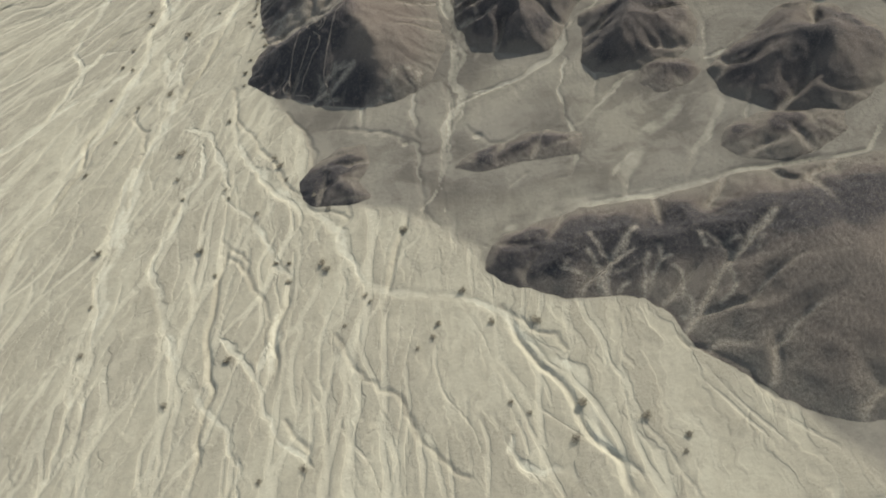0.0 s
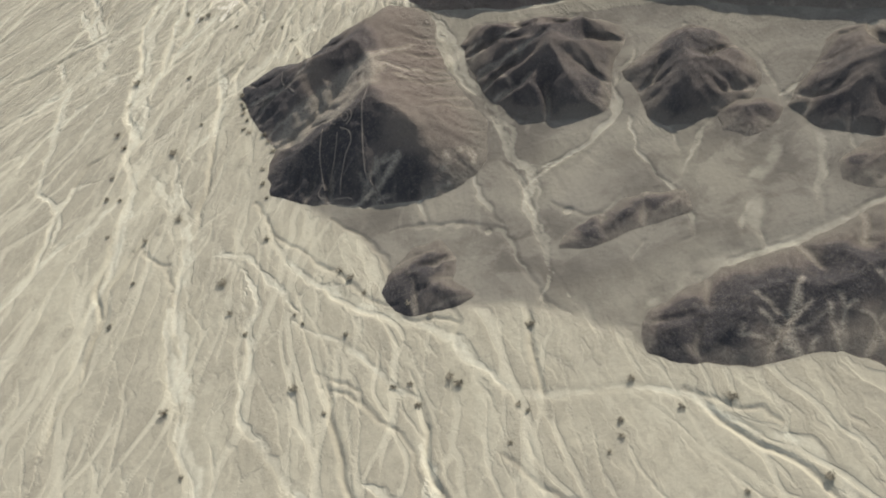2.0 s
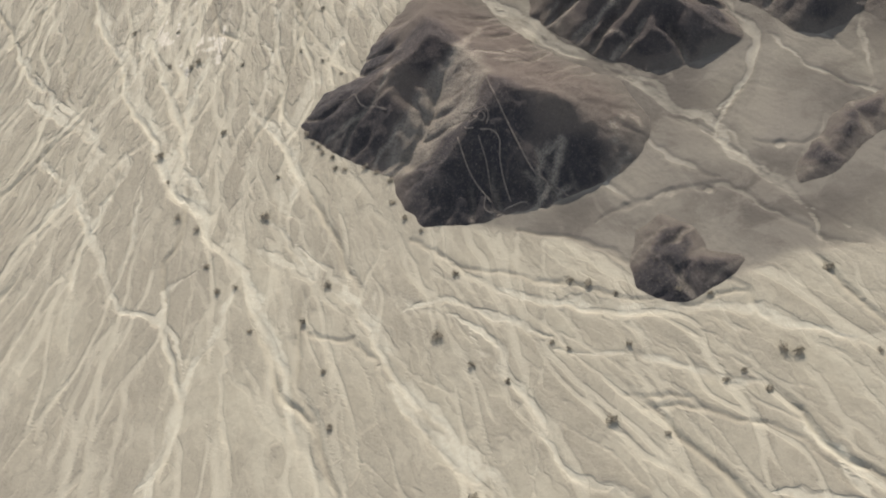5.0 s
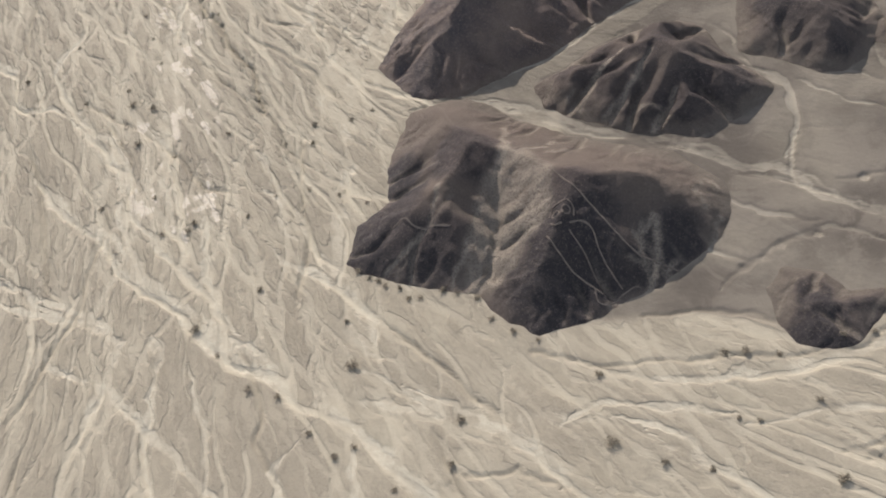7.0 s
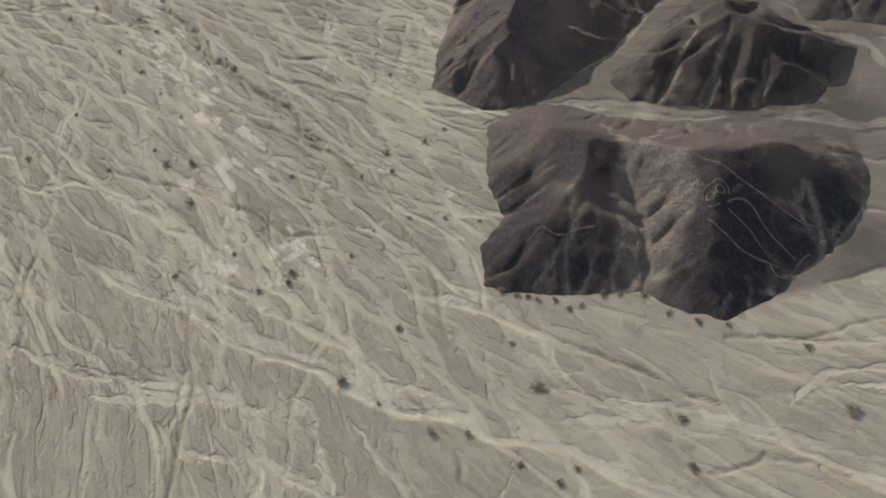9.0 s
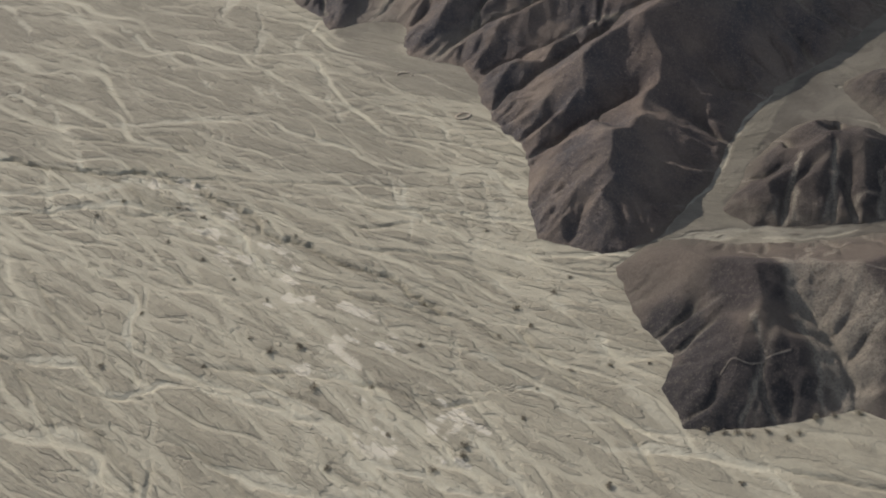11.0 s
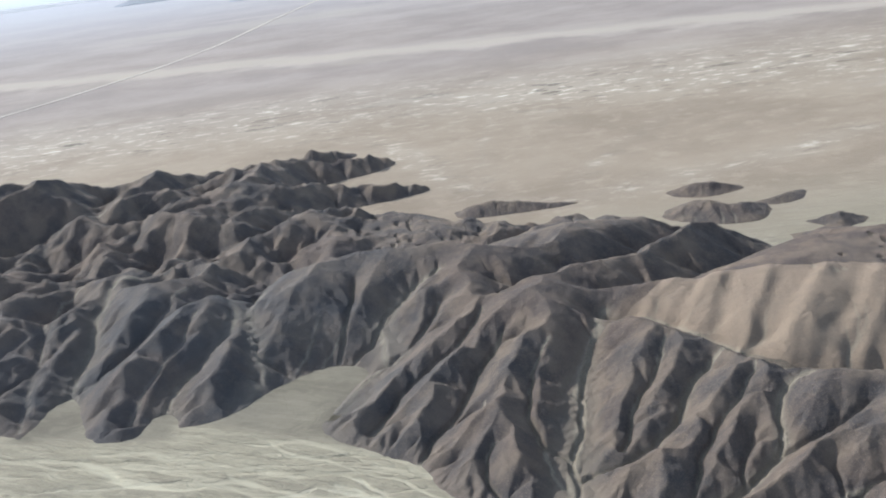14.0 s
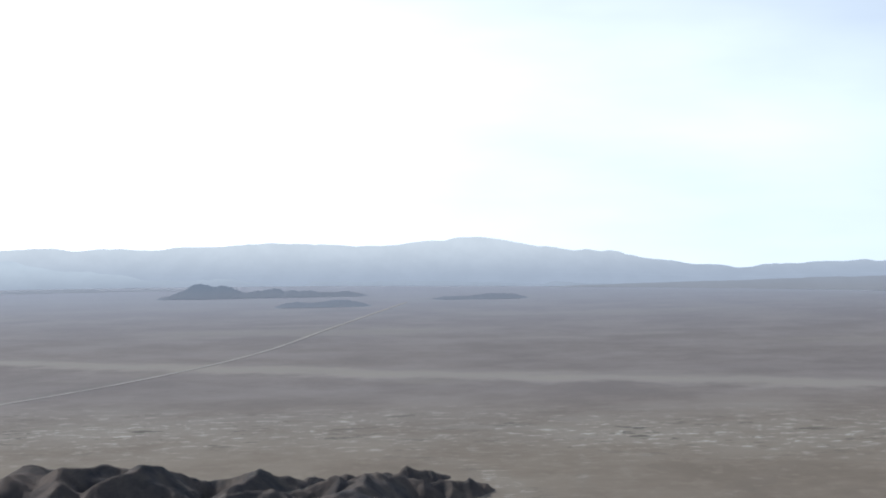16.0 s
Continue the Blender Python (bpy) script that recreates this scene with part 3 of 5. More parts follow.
hill("gullied_hill", "dark steep hill with pale gullies",
     [(-77, 156), (-72, 150), (-57, 151), (-47, 151), (-40, 153), (-34, 160), (-31, 170), (-40, 177), (-52, 184), (-62, 183), (-72, 170)],
     [(0.5, [(-66, 151, 0), (-63, 160, 4), (-62, 166, 7)]), (0.5, [(-56, 151, 0), (-55, 159, 4), (-55, 166, 7)]), (0.5, [(-47, 151, 0), (-47, 160, 4)])], 0.72, 15, twigs=(14.0, 6.0), top=13.0)
hill("rocky_hill", "dark rocky hill between two dry washes",
     [(-40, 180), (-24, 177), (-17, 185), (-18, 198), (-30, 204), (-48, 198)], [], 0.66, 16, twigs=(12.0, 7.0), top=11.0)
hill("rocky_hill", "dark gullied hill above the valley floor",
     [(-12, 203), (-3, 205), (6, 214), (9, 228), (-8, 242), (-28, 226), (-20, 212)], [], 0.62, 17, twigs=(12.0, 7.0), top=11.0)
SPURS = []
spur_rng = np.random.default_rng(77)
for line, gap, head, length in (([(-117, 165), (-119, 180), (-128, 197), (-131, 209)], 25.0, 38, 40), ([(-350, 362), (-400, 385), (-500, 440)], 19.0, 66, 85)):
    ln = smooth_line(line, 1.0)
    run = 0.5 * gap
    for k in range(1, len(ln)):
        run += np.linalg.norm(ln[k, :2] - ln[k - 1, :2])
        if run > gap:
            run = spur_rng.uniform(-0.25, 0.2) * gap
            a, q, z = radians(head + spur_rng.uniform(-9, 9)), ln[k, :2].copy(), 0.0
            pts = [(*q, z)]
            for step in range(int(length * spur_rng.uniform(0.7, 1.2) / 9)):
                a += spur_rng.normal(0, 0.10)
                q = q + 9.0 * np.array([math.cos(a), math.sin(a)])
                z += 9.0 * spur_rng.uniform(0.13, 0.26)
                pts.append((*q, z))
            SPURS.append((0.3, pts))
# hollows on the back of the range
for k in range(80):
    q, a, z = np.array([spur_rng.uniform(-470, -150), spur_rng.uniform(420, 690)]), radians(spur_rng.choice([70, 250]) + spur_rng.uniform(-35, 35)), spur_rng.uniform(3, 11)
    pts = [(*q, z)]
    for step in range(5):
        a += spur_rng.normal(0, 0.2)
        q, z = q + 9.0 * np.array([math.cos(a), math.sin(a)]), z + 9.0 * spur_rng.uniform(0.12, 0.3)
        pts.append((*q, z))
    SPURS.append((0.3, pts))

def back_ridges(p):
    """Sharp small ridges on the back of the range."""
    far_back = np.clip((p.y - 430) / 60, 0, 1) * np.clip((p.y - 300) / 60 + (-p.x - 200) / 200, 0, 1)
    dome = 13 * np.exp(-(((p.x + 395) / 95) ** 2) - ((p.y - 612) / 48) ** 2)
    return dome + far_back * (6.5 * (0.20 - np.abs(fbm(p.wx, p.wy * 0.7, 40, 5, 205, 0.5))) + 3.0 * (0.22 - np.abs(fbm(p.wx, p.wy, 19, 4, 215, 0.5))))


RANGE_VALLEYS = []
RANGE_VALLEYS += [
    (0.5, [(-130, 215, 0), (-106, 222, 7), (-85, 224, 13), (-74, 224, 17)]),
    (6.5, [(-165, 238, 0), (-161, 262, 2), (-156, 283, 4.4), (-148, 311, 9), (-140, 330, 14), (-133, 348, 18)]),
    (0.6, [(-164, 258, 2), (-166, 275, 4.5), (-167, 292, 8), (-162, 315, 13), (-155, 327, 17.5)]),
    (0.5, [(-180, 252, 0), (-183, 270, 3), (-178, 280, 7)]),
    (0.7, [(-201, 288, 0), (-188, 309, 5), (-175, 331, 11), (-168, 341, 16)]),
    (0.5, [(-194, 300, 4), (-186, 300, 8), (-180, 306, 12)]),
]
RANGE_VALLEYS += [
    (0.7, [(-214, 311, 0), (-203, 331, 4), (-191, 339, 9), (-181, 346, 14), (-172, 362, 18)]),
    (7.0, [(-226, 333, 0), (-216, 350, 2.4), (-208, 358, 5), (-209, 384, 9.4), (-196, 398, 15), (-184, 407, 20)]),
    (0.6, [(-207, 356, 5), (-196, 366, 9), (-186, 380, 15)]),
    (1.2, [(-153, 262, 2.8), (-148, 262, 3.5), (-133, 270, 6.9), (-125, 284, 10), (-111, 297, 14), (-106, 301, 17)]),
    (0.5, [(-146, 268, 5), (-138, 284, 9), (-128, 300, 14), (-122, 312, 18)]),
]
RANGE_VALLEYS += [
    (0.5, [(-137, 235, 3.6), (-129, 251, 7), (-120, 264, 11), (-111, 272, 14.5), (-104, 284, 18)]),
    (2.2, [(-147, 223, 0), (-135, 234, 2.4), (-123, 238, 4.5), (-112, 244, 8), (-108, 253, 12), (-100, 270, 16.0), (-92, 272, 17.8)]),
    (0.4, [(-123, 238, 4.5), (-118, 248, 8), (-112, 260, 11.5)]),
    (0.4, [(-112, 244, 8), (-98, 246, 12), (-84, 250, 17)]),
    (4.0, [(-257, 346, 0.2), (-251, 365, 4.5), (-254, 384, 9), (-258, 406, 15), (-253, 423, 22)]),
    (0.6, [(-253, 356, 1.5), (-245, 360, 4), (-236, 375, 9), (-230, 392, 15)]),
]
RANGE_VALLEYS += [
    (0.5, [(-238, 366, 0), (-228, 376, 5), (-219, 392, 12), (-216, 410, 18)]),
    (4.0, [(-284, 344, 0.2), (-279, 369, 4), (-270, 382, 8.5), (-262, 400, 13.5), (-266, 427, 21)]),
    (0.5, [(-295, 345, 0), (-290, 368, 6), (-282, 385, 11), (-276, 405, 17)]),
    (1.0, [(-321, 376, 0.6), (-304, 393, 7), (-292, 414, 13), (-285, 441, 20)]),
    (3.2, [(-324, 374, 0.2), (-319, 405, 6), (-319, 425, 10), (-318, 460, 17), (-307, 468, 22)]),
    (0.8, [(-333, 356, 0), (-336, 392, 5), (-338, 422, 10), (-341, 454, 16), (-331, 475, 22)]),
]
RANGE_VALLEYS += [
    (0.5, [(-352, 365, 0), (-356, 395, 7), (-362, 430, 14), (-360, 460, 20)]),
    (1.2, [(-134, 345, 13), (-118, 330, 15), (-103, 300, 14.5), (-90, 283, 13), (-64, 272, 10), (-40, 262, 7), (-20, 248, 0)]),
    (1.0, [(-46, 420, 0), (-75, 395, 5), (-105, 372, 10), (-130, 366, 14)]),
    (1.0, [(-72, 462, 0), (-95, 435, 5), (-125, 405, 8), (-155, 390, 13), (-170, 372, 18)]),
    (1.0, [(-130, 505, 0), (-150, 475, 5), (-180, 455, 9), (-215, 450, 13)]),
]
RANGE_VALLEYS += [
    (1.0, [(-232, 575, 0), (-250, 545, 6), (-270, 510, 11), (-310, 500, 16)]),
    (1.0, [(-258, 690, 0), (-290, 655, 8), (-330, 600, 14), (-380, 560, 17)]),
]
hill("mountain_range", "dark brown eroded mountain range with sharp spurs and ravines",
     [(-102, 146), (-109, 149), (-114, 152), (-117, 165), (-119, 180), (-128, 197), (-132, 209), (-137, 219), (-146, 224), (-154, 231), (-156, 243), (-170, 246), (-177, 244), (-182, 252), (-194, 268), (-200, 287), (-213, 301), (-224, 311), (-230, 325), (-222, 344), (-215, 362), (-222, 372), (-236, 370), (-250, 358), (-259, 345), (-271, 341), (-277, 342), (-282, 352), (-287, 352), (-291, 337), (-300, 338), (-307, 344), (-318, 376), (-326, 378), (-331, 353), (-339, 356), (-400, 385), (-500, 440)]
     + [(-620, 520), (-640, 660), (-480, 690), (-380, 665), (-330, 668), (-290, 700), (-245, 724), (-215, 727), (-222, 711), (-258, 690), (-220, 690), (-192, 687), (-205, 666), (-238, 648), (-228, 622), (-200, 616), (-175, 610), (-195, 596), (-230, 588), (-232, 570), (-205, 558), (-170, 530), (-146, 514), (-118, 504), (-98, 490), (-72, 468), (-50, 437), (-42, 415), (-10, 405)]
     + [(60, 390), (100, 330), (70, 275), (20, 256), (-16, 246), (-36, 226), (-52, 208), (-63, 199), (-72, 187), (-77, 176), (-80, 166), (-84, 159), (-92, 148)],
     RANGE_VALLEYS + SPURS,
     0.70, 31, ROCK_RANGE, rain=(80000, 3, 0.36, 90), extra=back_ridges, twigs=(16.0, 9.0), top=lambda x, y: 27.0 - 17.0 * np.clip((y - 425) / 40, 0, 1) * np.clip((x + 250) / 50, 0, 1) + 17.0 * np.clip((y - 540) / 60, 0, 1) * np.clip((-290 - x) / 40, 0, 1),
     lumps=0.35, folds=0.35, streaks=0.1, rills=(3.0, 7.0, -235, 330))
# broad low ribs on the pale brown shoulder
BRIGHT = blurred(ALL.inside([(-136, 338), (-118, 329), (-104, 302), (-90, 284), (-64, 273), (-20, 262), (-10, 300), (-60, 325), (-110, 352)]).astype(float), 5)
range_patch, range_high = HILLS[-1][1], HILLS[-1][2]
range_high += (blurred(range_high, 16) - range_high) * 0.85 * BRIGHT[range_patch.win]
rib_across = (0.81 * (range_patch.x + 124) - 0.58 * (range_patch.y - 334)) + 5 * fbm(range_patch.x, range_patch.y, 22, 3, 301)
range_high += blurred(BRIGHT, 12)[range_patch.win] * (0.75 * np.cos(rib_across * 0.36) + 0.2 * np.cos(rib_across * 0.83 + 1))
for label, foot, slope, seed, top in (
        ("dark rounded outlying hill on the pale plain", [(-66, 531), (-56, 538), (-44, 536), (-33, 529), (-30, 520), (-41, 515), (-54, 514), (-63, 521)], 0.85, 41, 18.0),
        ("dark rugged outlying hill on the pale plain", [(-74, 502), (-62, 508), (-50, 502), (-42, 494), (-30, 490), (-33, 478), (-41, 468), (-57, 470), (-69, 478), (-77, 490)], 0.8, 42, 18.0),
        ("low dark outlying hill on the pale plain", [(-36, 494), (-18, 502), (-8, 504), (-13, 489), (-26, 486)], 0.8, 43, 12.0),
        ("low dark outlying hill on the pale plain", [(-25, 456), (-10, 460), (0, 450), (-16, 440)], 0.8, 44, 12.0),
        ("low dark outlying hill on the pale plain", [(-37, 443), (-22, 441), (-14, 425), (-34, 421)], 0.7, 45, 12.0),
        ("dark outlying hill beside the range", [(-170, 553), (-150, 558), (-130, 550), (-108, 537), (-140, 534), (-164, 538)], 0.8, 46, 15.0)):
    hill("outlying_hill", label, foot, [], 0.5 * slope, seed, ROCK_RANGE, rain=(3000, 2, 0.12, 30), twigs=None, top=0.75 * top, lumps=1.3, folds=2.2)

# pale rills on the slopes
RIDGE_RILLS = []
RIDGE_RILLS += [
    [(45.7, 174.2), (42.6, 174.8), (40.2, 176.0)],
    [(40.2, 176.0), (36.9, 174.6), (32.8, 173.3)],
    [(41.7, 175.2), (39.0, 173.2), (35.6, 171.8)],
    [(42.3, 174.6), (40.2, 171.8), (38.2, 166.9)],
    [(40.2, 176.0), (37.0, 178.3), (34.2, 179.0)],
    [(40.4, 176.5), (38.8, 179.6)],
    [(48.1, 180.6), (45.7, 181.4), (42.9, 183.9), (39.6, 184.8)],
    [(45.7, 181.4), (43.3, 182.0), (40.6, 182.3)],
    [(42.9, 183.9), (41.7, 186.2)],
    [(43.8, 186.2), (47.2, 187.5), (53.0, 187.3), (55.1, 186.9)],
    [(55.1, 185.9), (55.3, 191.2), (52.0, 195.4), (48.1, 195.9), (44.0, 195.3), (41.7, 193.9)],
    [(43.1, 193.6), (41.0, 192.1), (38.5, 191.6)],
    [(43.1, 193.6), (41.3, 196.6), (41.0, 198.7)],
    [(42.7, 201.2), (47.0, 200.2)],
]
RIDGE_RILLS += [
    [(38.5, 168.0), (36.9, 168.4)],
    [(45.9, 176.0), (44.7, 178.5)],
]
FIGURE_HILL_RILLS = [
    [(-30.4, 114.4), (-33.5, 117.6), (-35.2, 120.8), (-36.5, 124.4)],
    [(-33.5, 117.6), (-36.0, 118.0)],
    [(-35.2, 120.8), (-37.3, 122.1)],
    [(-35.9, 123.4), (-35.3, 125.7)],
    [(-30.4, 114.4), (-30.5, 117.9), (-29.8, 122.1)],
    [(-33.1, 140.9), (-31.3, 135.6), (-29.3, 133.4)],
    [(-33.1, 140.9), (-29.4, 139.5)],
    [(-26.7, 133.2), (-25.5, 127.3)],
    [(-34.7, 108.2), (-36.5, 108.6)],
    [(-64.4, 101.3), (-65.1, 104.6), (-64.2, 109.3), (-65.8, 114.2), (-65.6, 119.6), (-63.2, 125.9), (-65.8, 132.1)],
    [(-78.7, 97.7), (-75.9, 104.8), (-73.6, 110.6), (-74.2, 117.9)],
    [(-67.8, 131.9), (-71.4, 136.0), (-74.7, 141.6)],
    [(-65.2, 132.3), (-63.6, 137.7), (-62.6, 141.0)],
    [(-61.0, 133.9), (-57.1, 139.6)],
]
GULLY_RILLS = [
    [(-64.0, 151.6), (-63.4, 155.2), (-63.2, 158.0)],
    [(-57.8, 151.7), (-56.6, 154.9), (-55.4, 157.1)],
    [(-52.1, 152.2), (-51.1, 154.2), (-50.6, 156.0)],
    [(-46.7, 152.6), (-46.0, 154.3)],
    [(-67.8, 152.1), (-67.6, 155.0)],
]


def pale_rills(name, lines, width=0.75, strength=0.85):
    """Thin threads of pale dust down a slope."""
    for hill_name, patch, high, attrs, material, label in HILLS:
        if hill_name != name:
            continue
        for k, pts in enumerate(lines):
            def dust(win, far, z, s):
                gap = np.clip(0.8 + 1.2 * fbm(patch.x[win], patch.y[win], 3.0, 3, 241), 0.1, 1)
                attrs["pale"][win] = np.maximum(attrs["pale"][win], strength * gap * np.clip(1.5 * (1 - far / width), 0, 1))
                high[win] -= 0.12 * np.clip(1 - far / width, 0, 1)
            patch.near_line(smooth_line(pts, 1.2, 0.22, np.random.default_rng(k)), 2.0, dust)


pale_rills("long_rocky_ridge", RIDGE_RILLS, 0.58)
pale_rills("geoglyph_hill", FIGURE_HILL_RILLS)
pale_rills("gullied_hill", GULLY_RILLS, 0.85, 0.9)

# ---------- ground ----------
WASH = np.zeros(XX.shape)
CUT = np.zeros(XX.shape)


def wash(width, pts, strength=1.0, depth=0.10, seed=1, rim=0.0, flare=0.0):
    """A pale dry channel, slightly sunk."""
    ln = smooth_line(pts, 2.5, 0.2, np.random.default_rng(seed + len(pts)))

    def each(win, far, z, s):
        ragged = width * (1 + 0.6 * fbm(XX[win], YY[win], 9.0, 2, 71) + (0.5 * fbm(XX[win], YY[win], 2.4, 2, 73) if rim else 0)) * (1 + flare * (1 - s) ** 2)
        if not rim:
            ragged = ragged * (0.2 + 0.8 * np.clip(7 * np.minimum(s, 1 - s), 0, 1))
        body = strength * np.clip(1.25 * (1 - far / (1.25 * ragged)), 0, 1) * np.clip(0.85 + 0.9 * fbm(XX[win], YY[win], 6.0, 3, 75), 0.2, 1)
        if rim:
            body = np.clip(2.5 * (1 - far / ragged), 0, 1) * strength + rim * np.clip(1 - np.abs(far - 0.85 * ragged) / 0.45, 0, 1)
        WASH[win] = np.maximum(WASH[win], body)
        CUT[win] = np.maximum(CUT[win], depth * np.clip(1.5 * (1.2 - far / ragged), 0, 1))

    ALL.near_line(ln, width * (2 + 2 * flare) + 3, each)


wash(1.5, [(-30, 95), (-14, 101), (0, 112), (12, 122), (28, 127), (35, 138), (42, 151), (55, 160), (63, 167), (74, 168), (85, 174)], 0.62)
wash(0.9, [(-6, 96), (5, 103), (16, 108), (26, 113), (37, 111), (47, 111), (55, 108)], 0.6)
wash(1.1, [(-22, 89), (-4, 86), (11, 82), (25, 86), (40, 90), (53, 97), (64, 103), (74, 105)], 0.6)
wash(1.2, [(-40, 79), (-15, 74), (4, 73), (17, 71), (33, 71), (51, 71), (66, 67)], 0.6)
wash(1.4, [(-155, 91), (-124, 81), (-87, 72), (-63, 69), (-42, 62), (-29, 56), (-20, 53)], 0.7)
wash(0.9, [(-73, 65), (-70, 54), (-54, 47), (-46, 42), (-35, 30), (-24, 18)], 0.8)
wash(1.0, [(-62, 80), (-44, 80), (-26, 74), (-10, 74), (6, 71), (13, 70)], 0.8)
wash(0.8, [(-27, 87), (-15, 90), (-1, 85), (11, 82), (23, 85)], 0.8)
wash(1.1, [(-158, 71), (-136, 66), (-121, 67), (-115, 58), (-110, 44)], 0.7)
wash(1.1, [(-184, 114), (-150, 102), (-138, 88), (-116, 79), (-97, 77), (-81, 71)], 0.7)
wash(2.6, [(-165, 135), (-157, 117), (-136, 99), (-113, 88), (-93, 75), (-74, 71), (-54, 78), (-15, 89)], 0.3)
wash(1.0, [(-115, 69), (-105, 62), (-97, 49), (-89, 43)], 0.7)
wash(0.9, [(-102, 69), (-92, 60), (-80, 48)], 0.6)
wash(1.1, [(-71, 84), (-76, 89), (-88, 98), (-102, 105), (-131, 123)], 0.5)
wash(2.2, [(-251, 186), (-219, 181), (-203, 177), (-189, 164), (-178, 152), (-163, 130), (-157, 122), (-136, 101), (-117, 87)], 0.55)
wash(1.3, [(-168, 204), (-152, 203), (-140, 196), (-136, 181), (-131, 161), (-126, 142), (-115, 132)], 0.55)
wash(1.4, [(-181, 250), (-185, 237), (-176, 226), (-171, 211), (-166, 202), (-156, 193)], 0.6)
wash(1.1, [(-208, 149), (-200, 138), (-199, 128), (-187, 119), (-173, 112), (-161, 110), (-149, 102), (-142, 89)], 0.7)
wash(1.2, [(-216, 103), (-202, 102), (-194, 95), (-192, 88)], 0.7)
wash(2.0, [(-226, 284), (-213, 272), (-210, 258)], 0.8)
wash(3.0, [(-127, 152), (-126, 145), (-122, 138)], 0.45)
RUNNELS = []
RUNNELS += [
    (1.3, 0.9, [(-177, 96), (-161, 91), (-145, 86), (-134, 81), (-124, 80), (-110, 76), (-96, 73), (-85, 71)]),
    (1.2, 0.9, [(-147, 99), (-142, 91), (-132, 85), (-123, 81)]),
    (1.1, 0.85, [(-151, 64), (-145, 65), (-137, 65), (-126, 68), (-119, 66), (-115, 58), (-111, 52)]),
    (0.9, 0.75, [(-137, 61), (-128, 57), (-117, 57)]),
    (0.9, 0.8, [(-115, 70), (-108, 66), (-104, 59), (-101, 56)]),
    (1.0, 0.8, [(-132, 108), (-122, 97), (-114, 88), (-102, 79)]),
    (1.6, 0.5, [(-96, 112), (-90, 102), (-83, 96), (-74, 85), (-68, 83)]),
]
RUNNELS += [
    (0.7, 0.8, [(-117, 111), (-110, 108), (-107, 104), (-100, 102)]),
    (0.8, 0.75, [(-109, 99), (-99, 96), (-92, 97), (-83, 93)]),
    (1.1, 0.8, [(-225, 124), (-208, 121), (-199, 113), (-192, 111), (-187, 114), (-176, 113)]),
    (1.0, 0.7, [(-150, 179), (-145, 166), (-136, 157)]),
    (0.9, 0.7, [(-238, 252), (-222, 237), (-218, 231)]),
    (1.0, 0.75, [(-253, 224), (-242, 207), (-233, 196), (-229, 186)]),
    (0.9, 0.7, [(-213, 205), (-197, 206), (-186, 204), (-178, 198), (-157, 186)]),
    (1.0, 0.6, [(-202, 266), (-196, 246), (-194, 231), (-184, 213), (-178, 209)]),
]
RUNNELS += [
    (0.9, 0.6, [(-147, 177), (-144, 167), (-141, 153)]),
    (1.2, 0.6, [(-132, 178), (-127, 175), (-121, 163), (-115, 148)]),
    (2.2, 0.8, [(-226, 281), (-219, 277), (-210, 268)]),
    (1.8, 0.5, [(-73, 79), (-51, 79), (-38, 79), (-14, 72), (6, 71), (24, 72), (36, 70), (52, 68), (65, 67)]),
    (0.7, 0.7, [(37, 99), (45, 105), (52, 109)]),
    (0.9, 0.6, [(-32, 82), (-28, 89), (-8, 97)]),
    (0.9, 0.7, [(72, 153), (78, 154), (80, 162), (86, 166)]),
    (0.8, 0.7, [(40, 110), (51, 108), (62, 111), (70, 118)]),
]
RUNNELS += [
    (1.1, 0.8, [(-179, 72), (-154, 69), (-124, 68), (-111, 57), (-86, 50), (-74, 48), (-65, 52), (-53, 48)]),
    (1.1, 0.5, [(-147, 85), (-116, 78), (-90, 75), (-76, 72), (-53, 78), (-38, 78)]),
    (1.0, 0.8, [(-161, 109), (-142, 95), (-121, 87), (-95, 78)]),
    (0.9, 0.7, [(-102, 97), (-79, 93), (-70, 84)]),
    (1.2, 0.8, [(-63, 66), (-56, 56), (-49, 43), (-41, 37), (-38, 30)]),
    (1.3, 0.7, [(-59, 67), (-43, 63), (-32, 58), (-17, 53)]),
    (1.0, 0.8, [(-27, 73), (-14, 71), (-2, 72), (4, 71)]),
]
RUNNELS += [
    (1.0, 0.8, [(-325, 309), (-310, 308), (-289, 304), (-268, 302)]),
    (1.1, 0.8, [(-321, 298), (-308, 290), (-288, 277), (-277, 266), (-270, 256)]),
    (0.9, 0.8, [(-317, 286), (-306, 275), (-294, 270), (-289, 261), (-289, 255)]),
    (1.5, 1.0, [(-314, 276), (-308, 270), (-305, 257), (-302, 244), (-295, 233), (-293, 221)]),
    (1.1, 0.7, [(-292, 253), (-278, 250), (-270, 244), (-260, 238), (-252, 236), (-244, 230), (-236, 225)]),
    (0.8, 0.8, [(-274, 238), (-262, 230), (-262, 223)]),
    (0.9, 0.8, [(-257, 228), (-249, 217), (-243, 208)]),
]
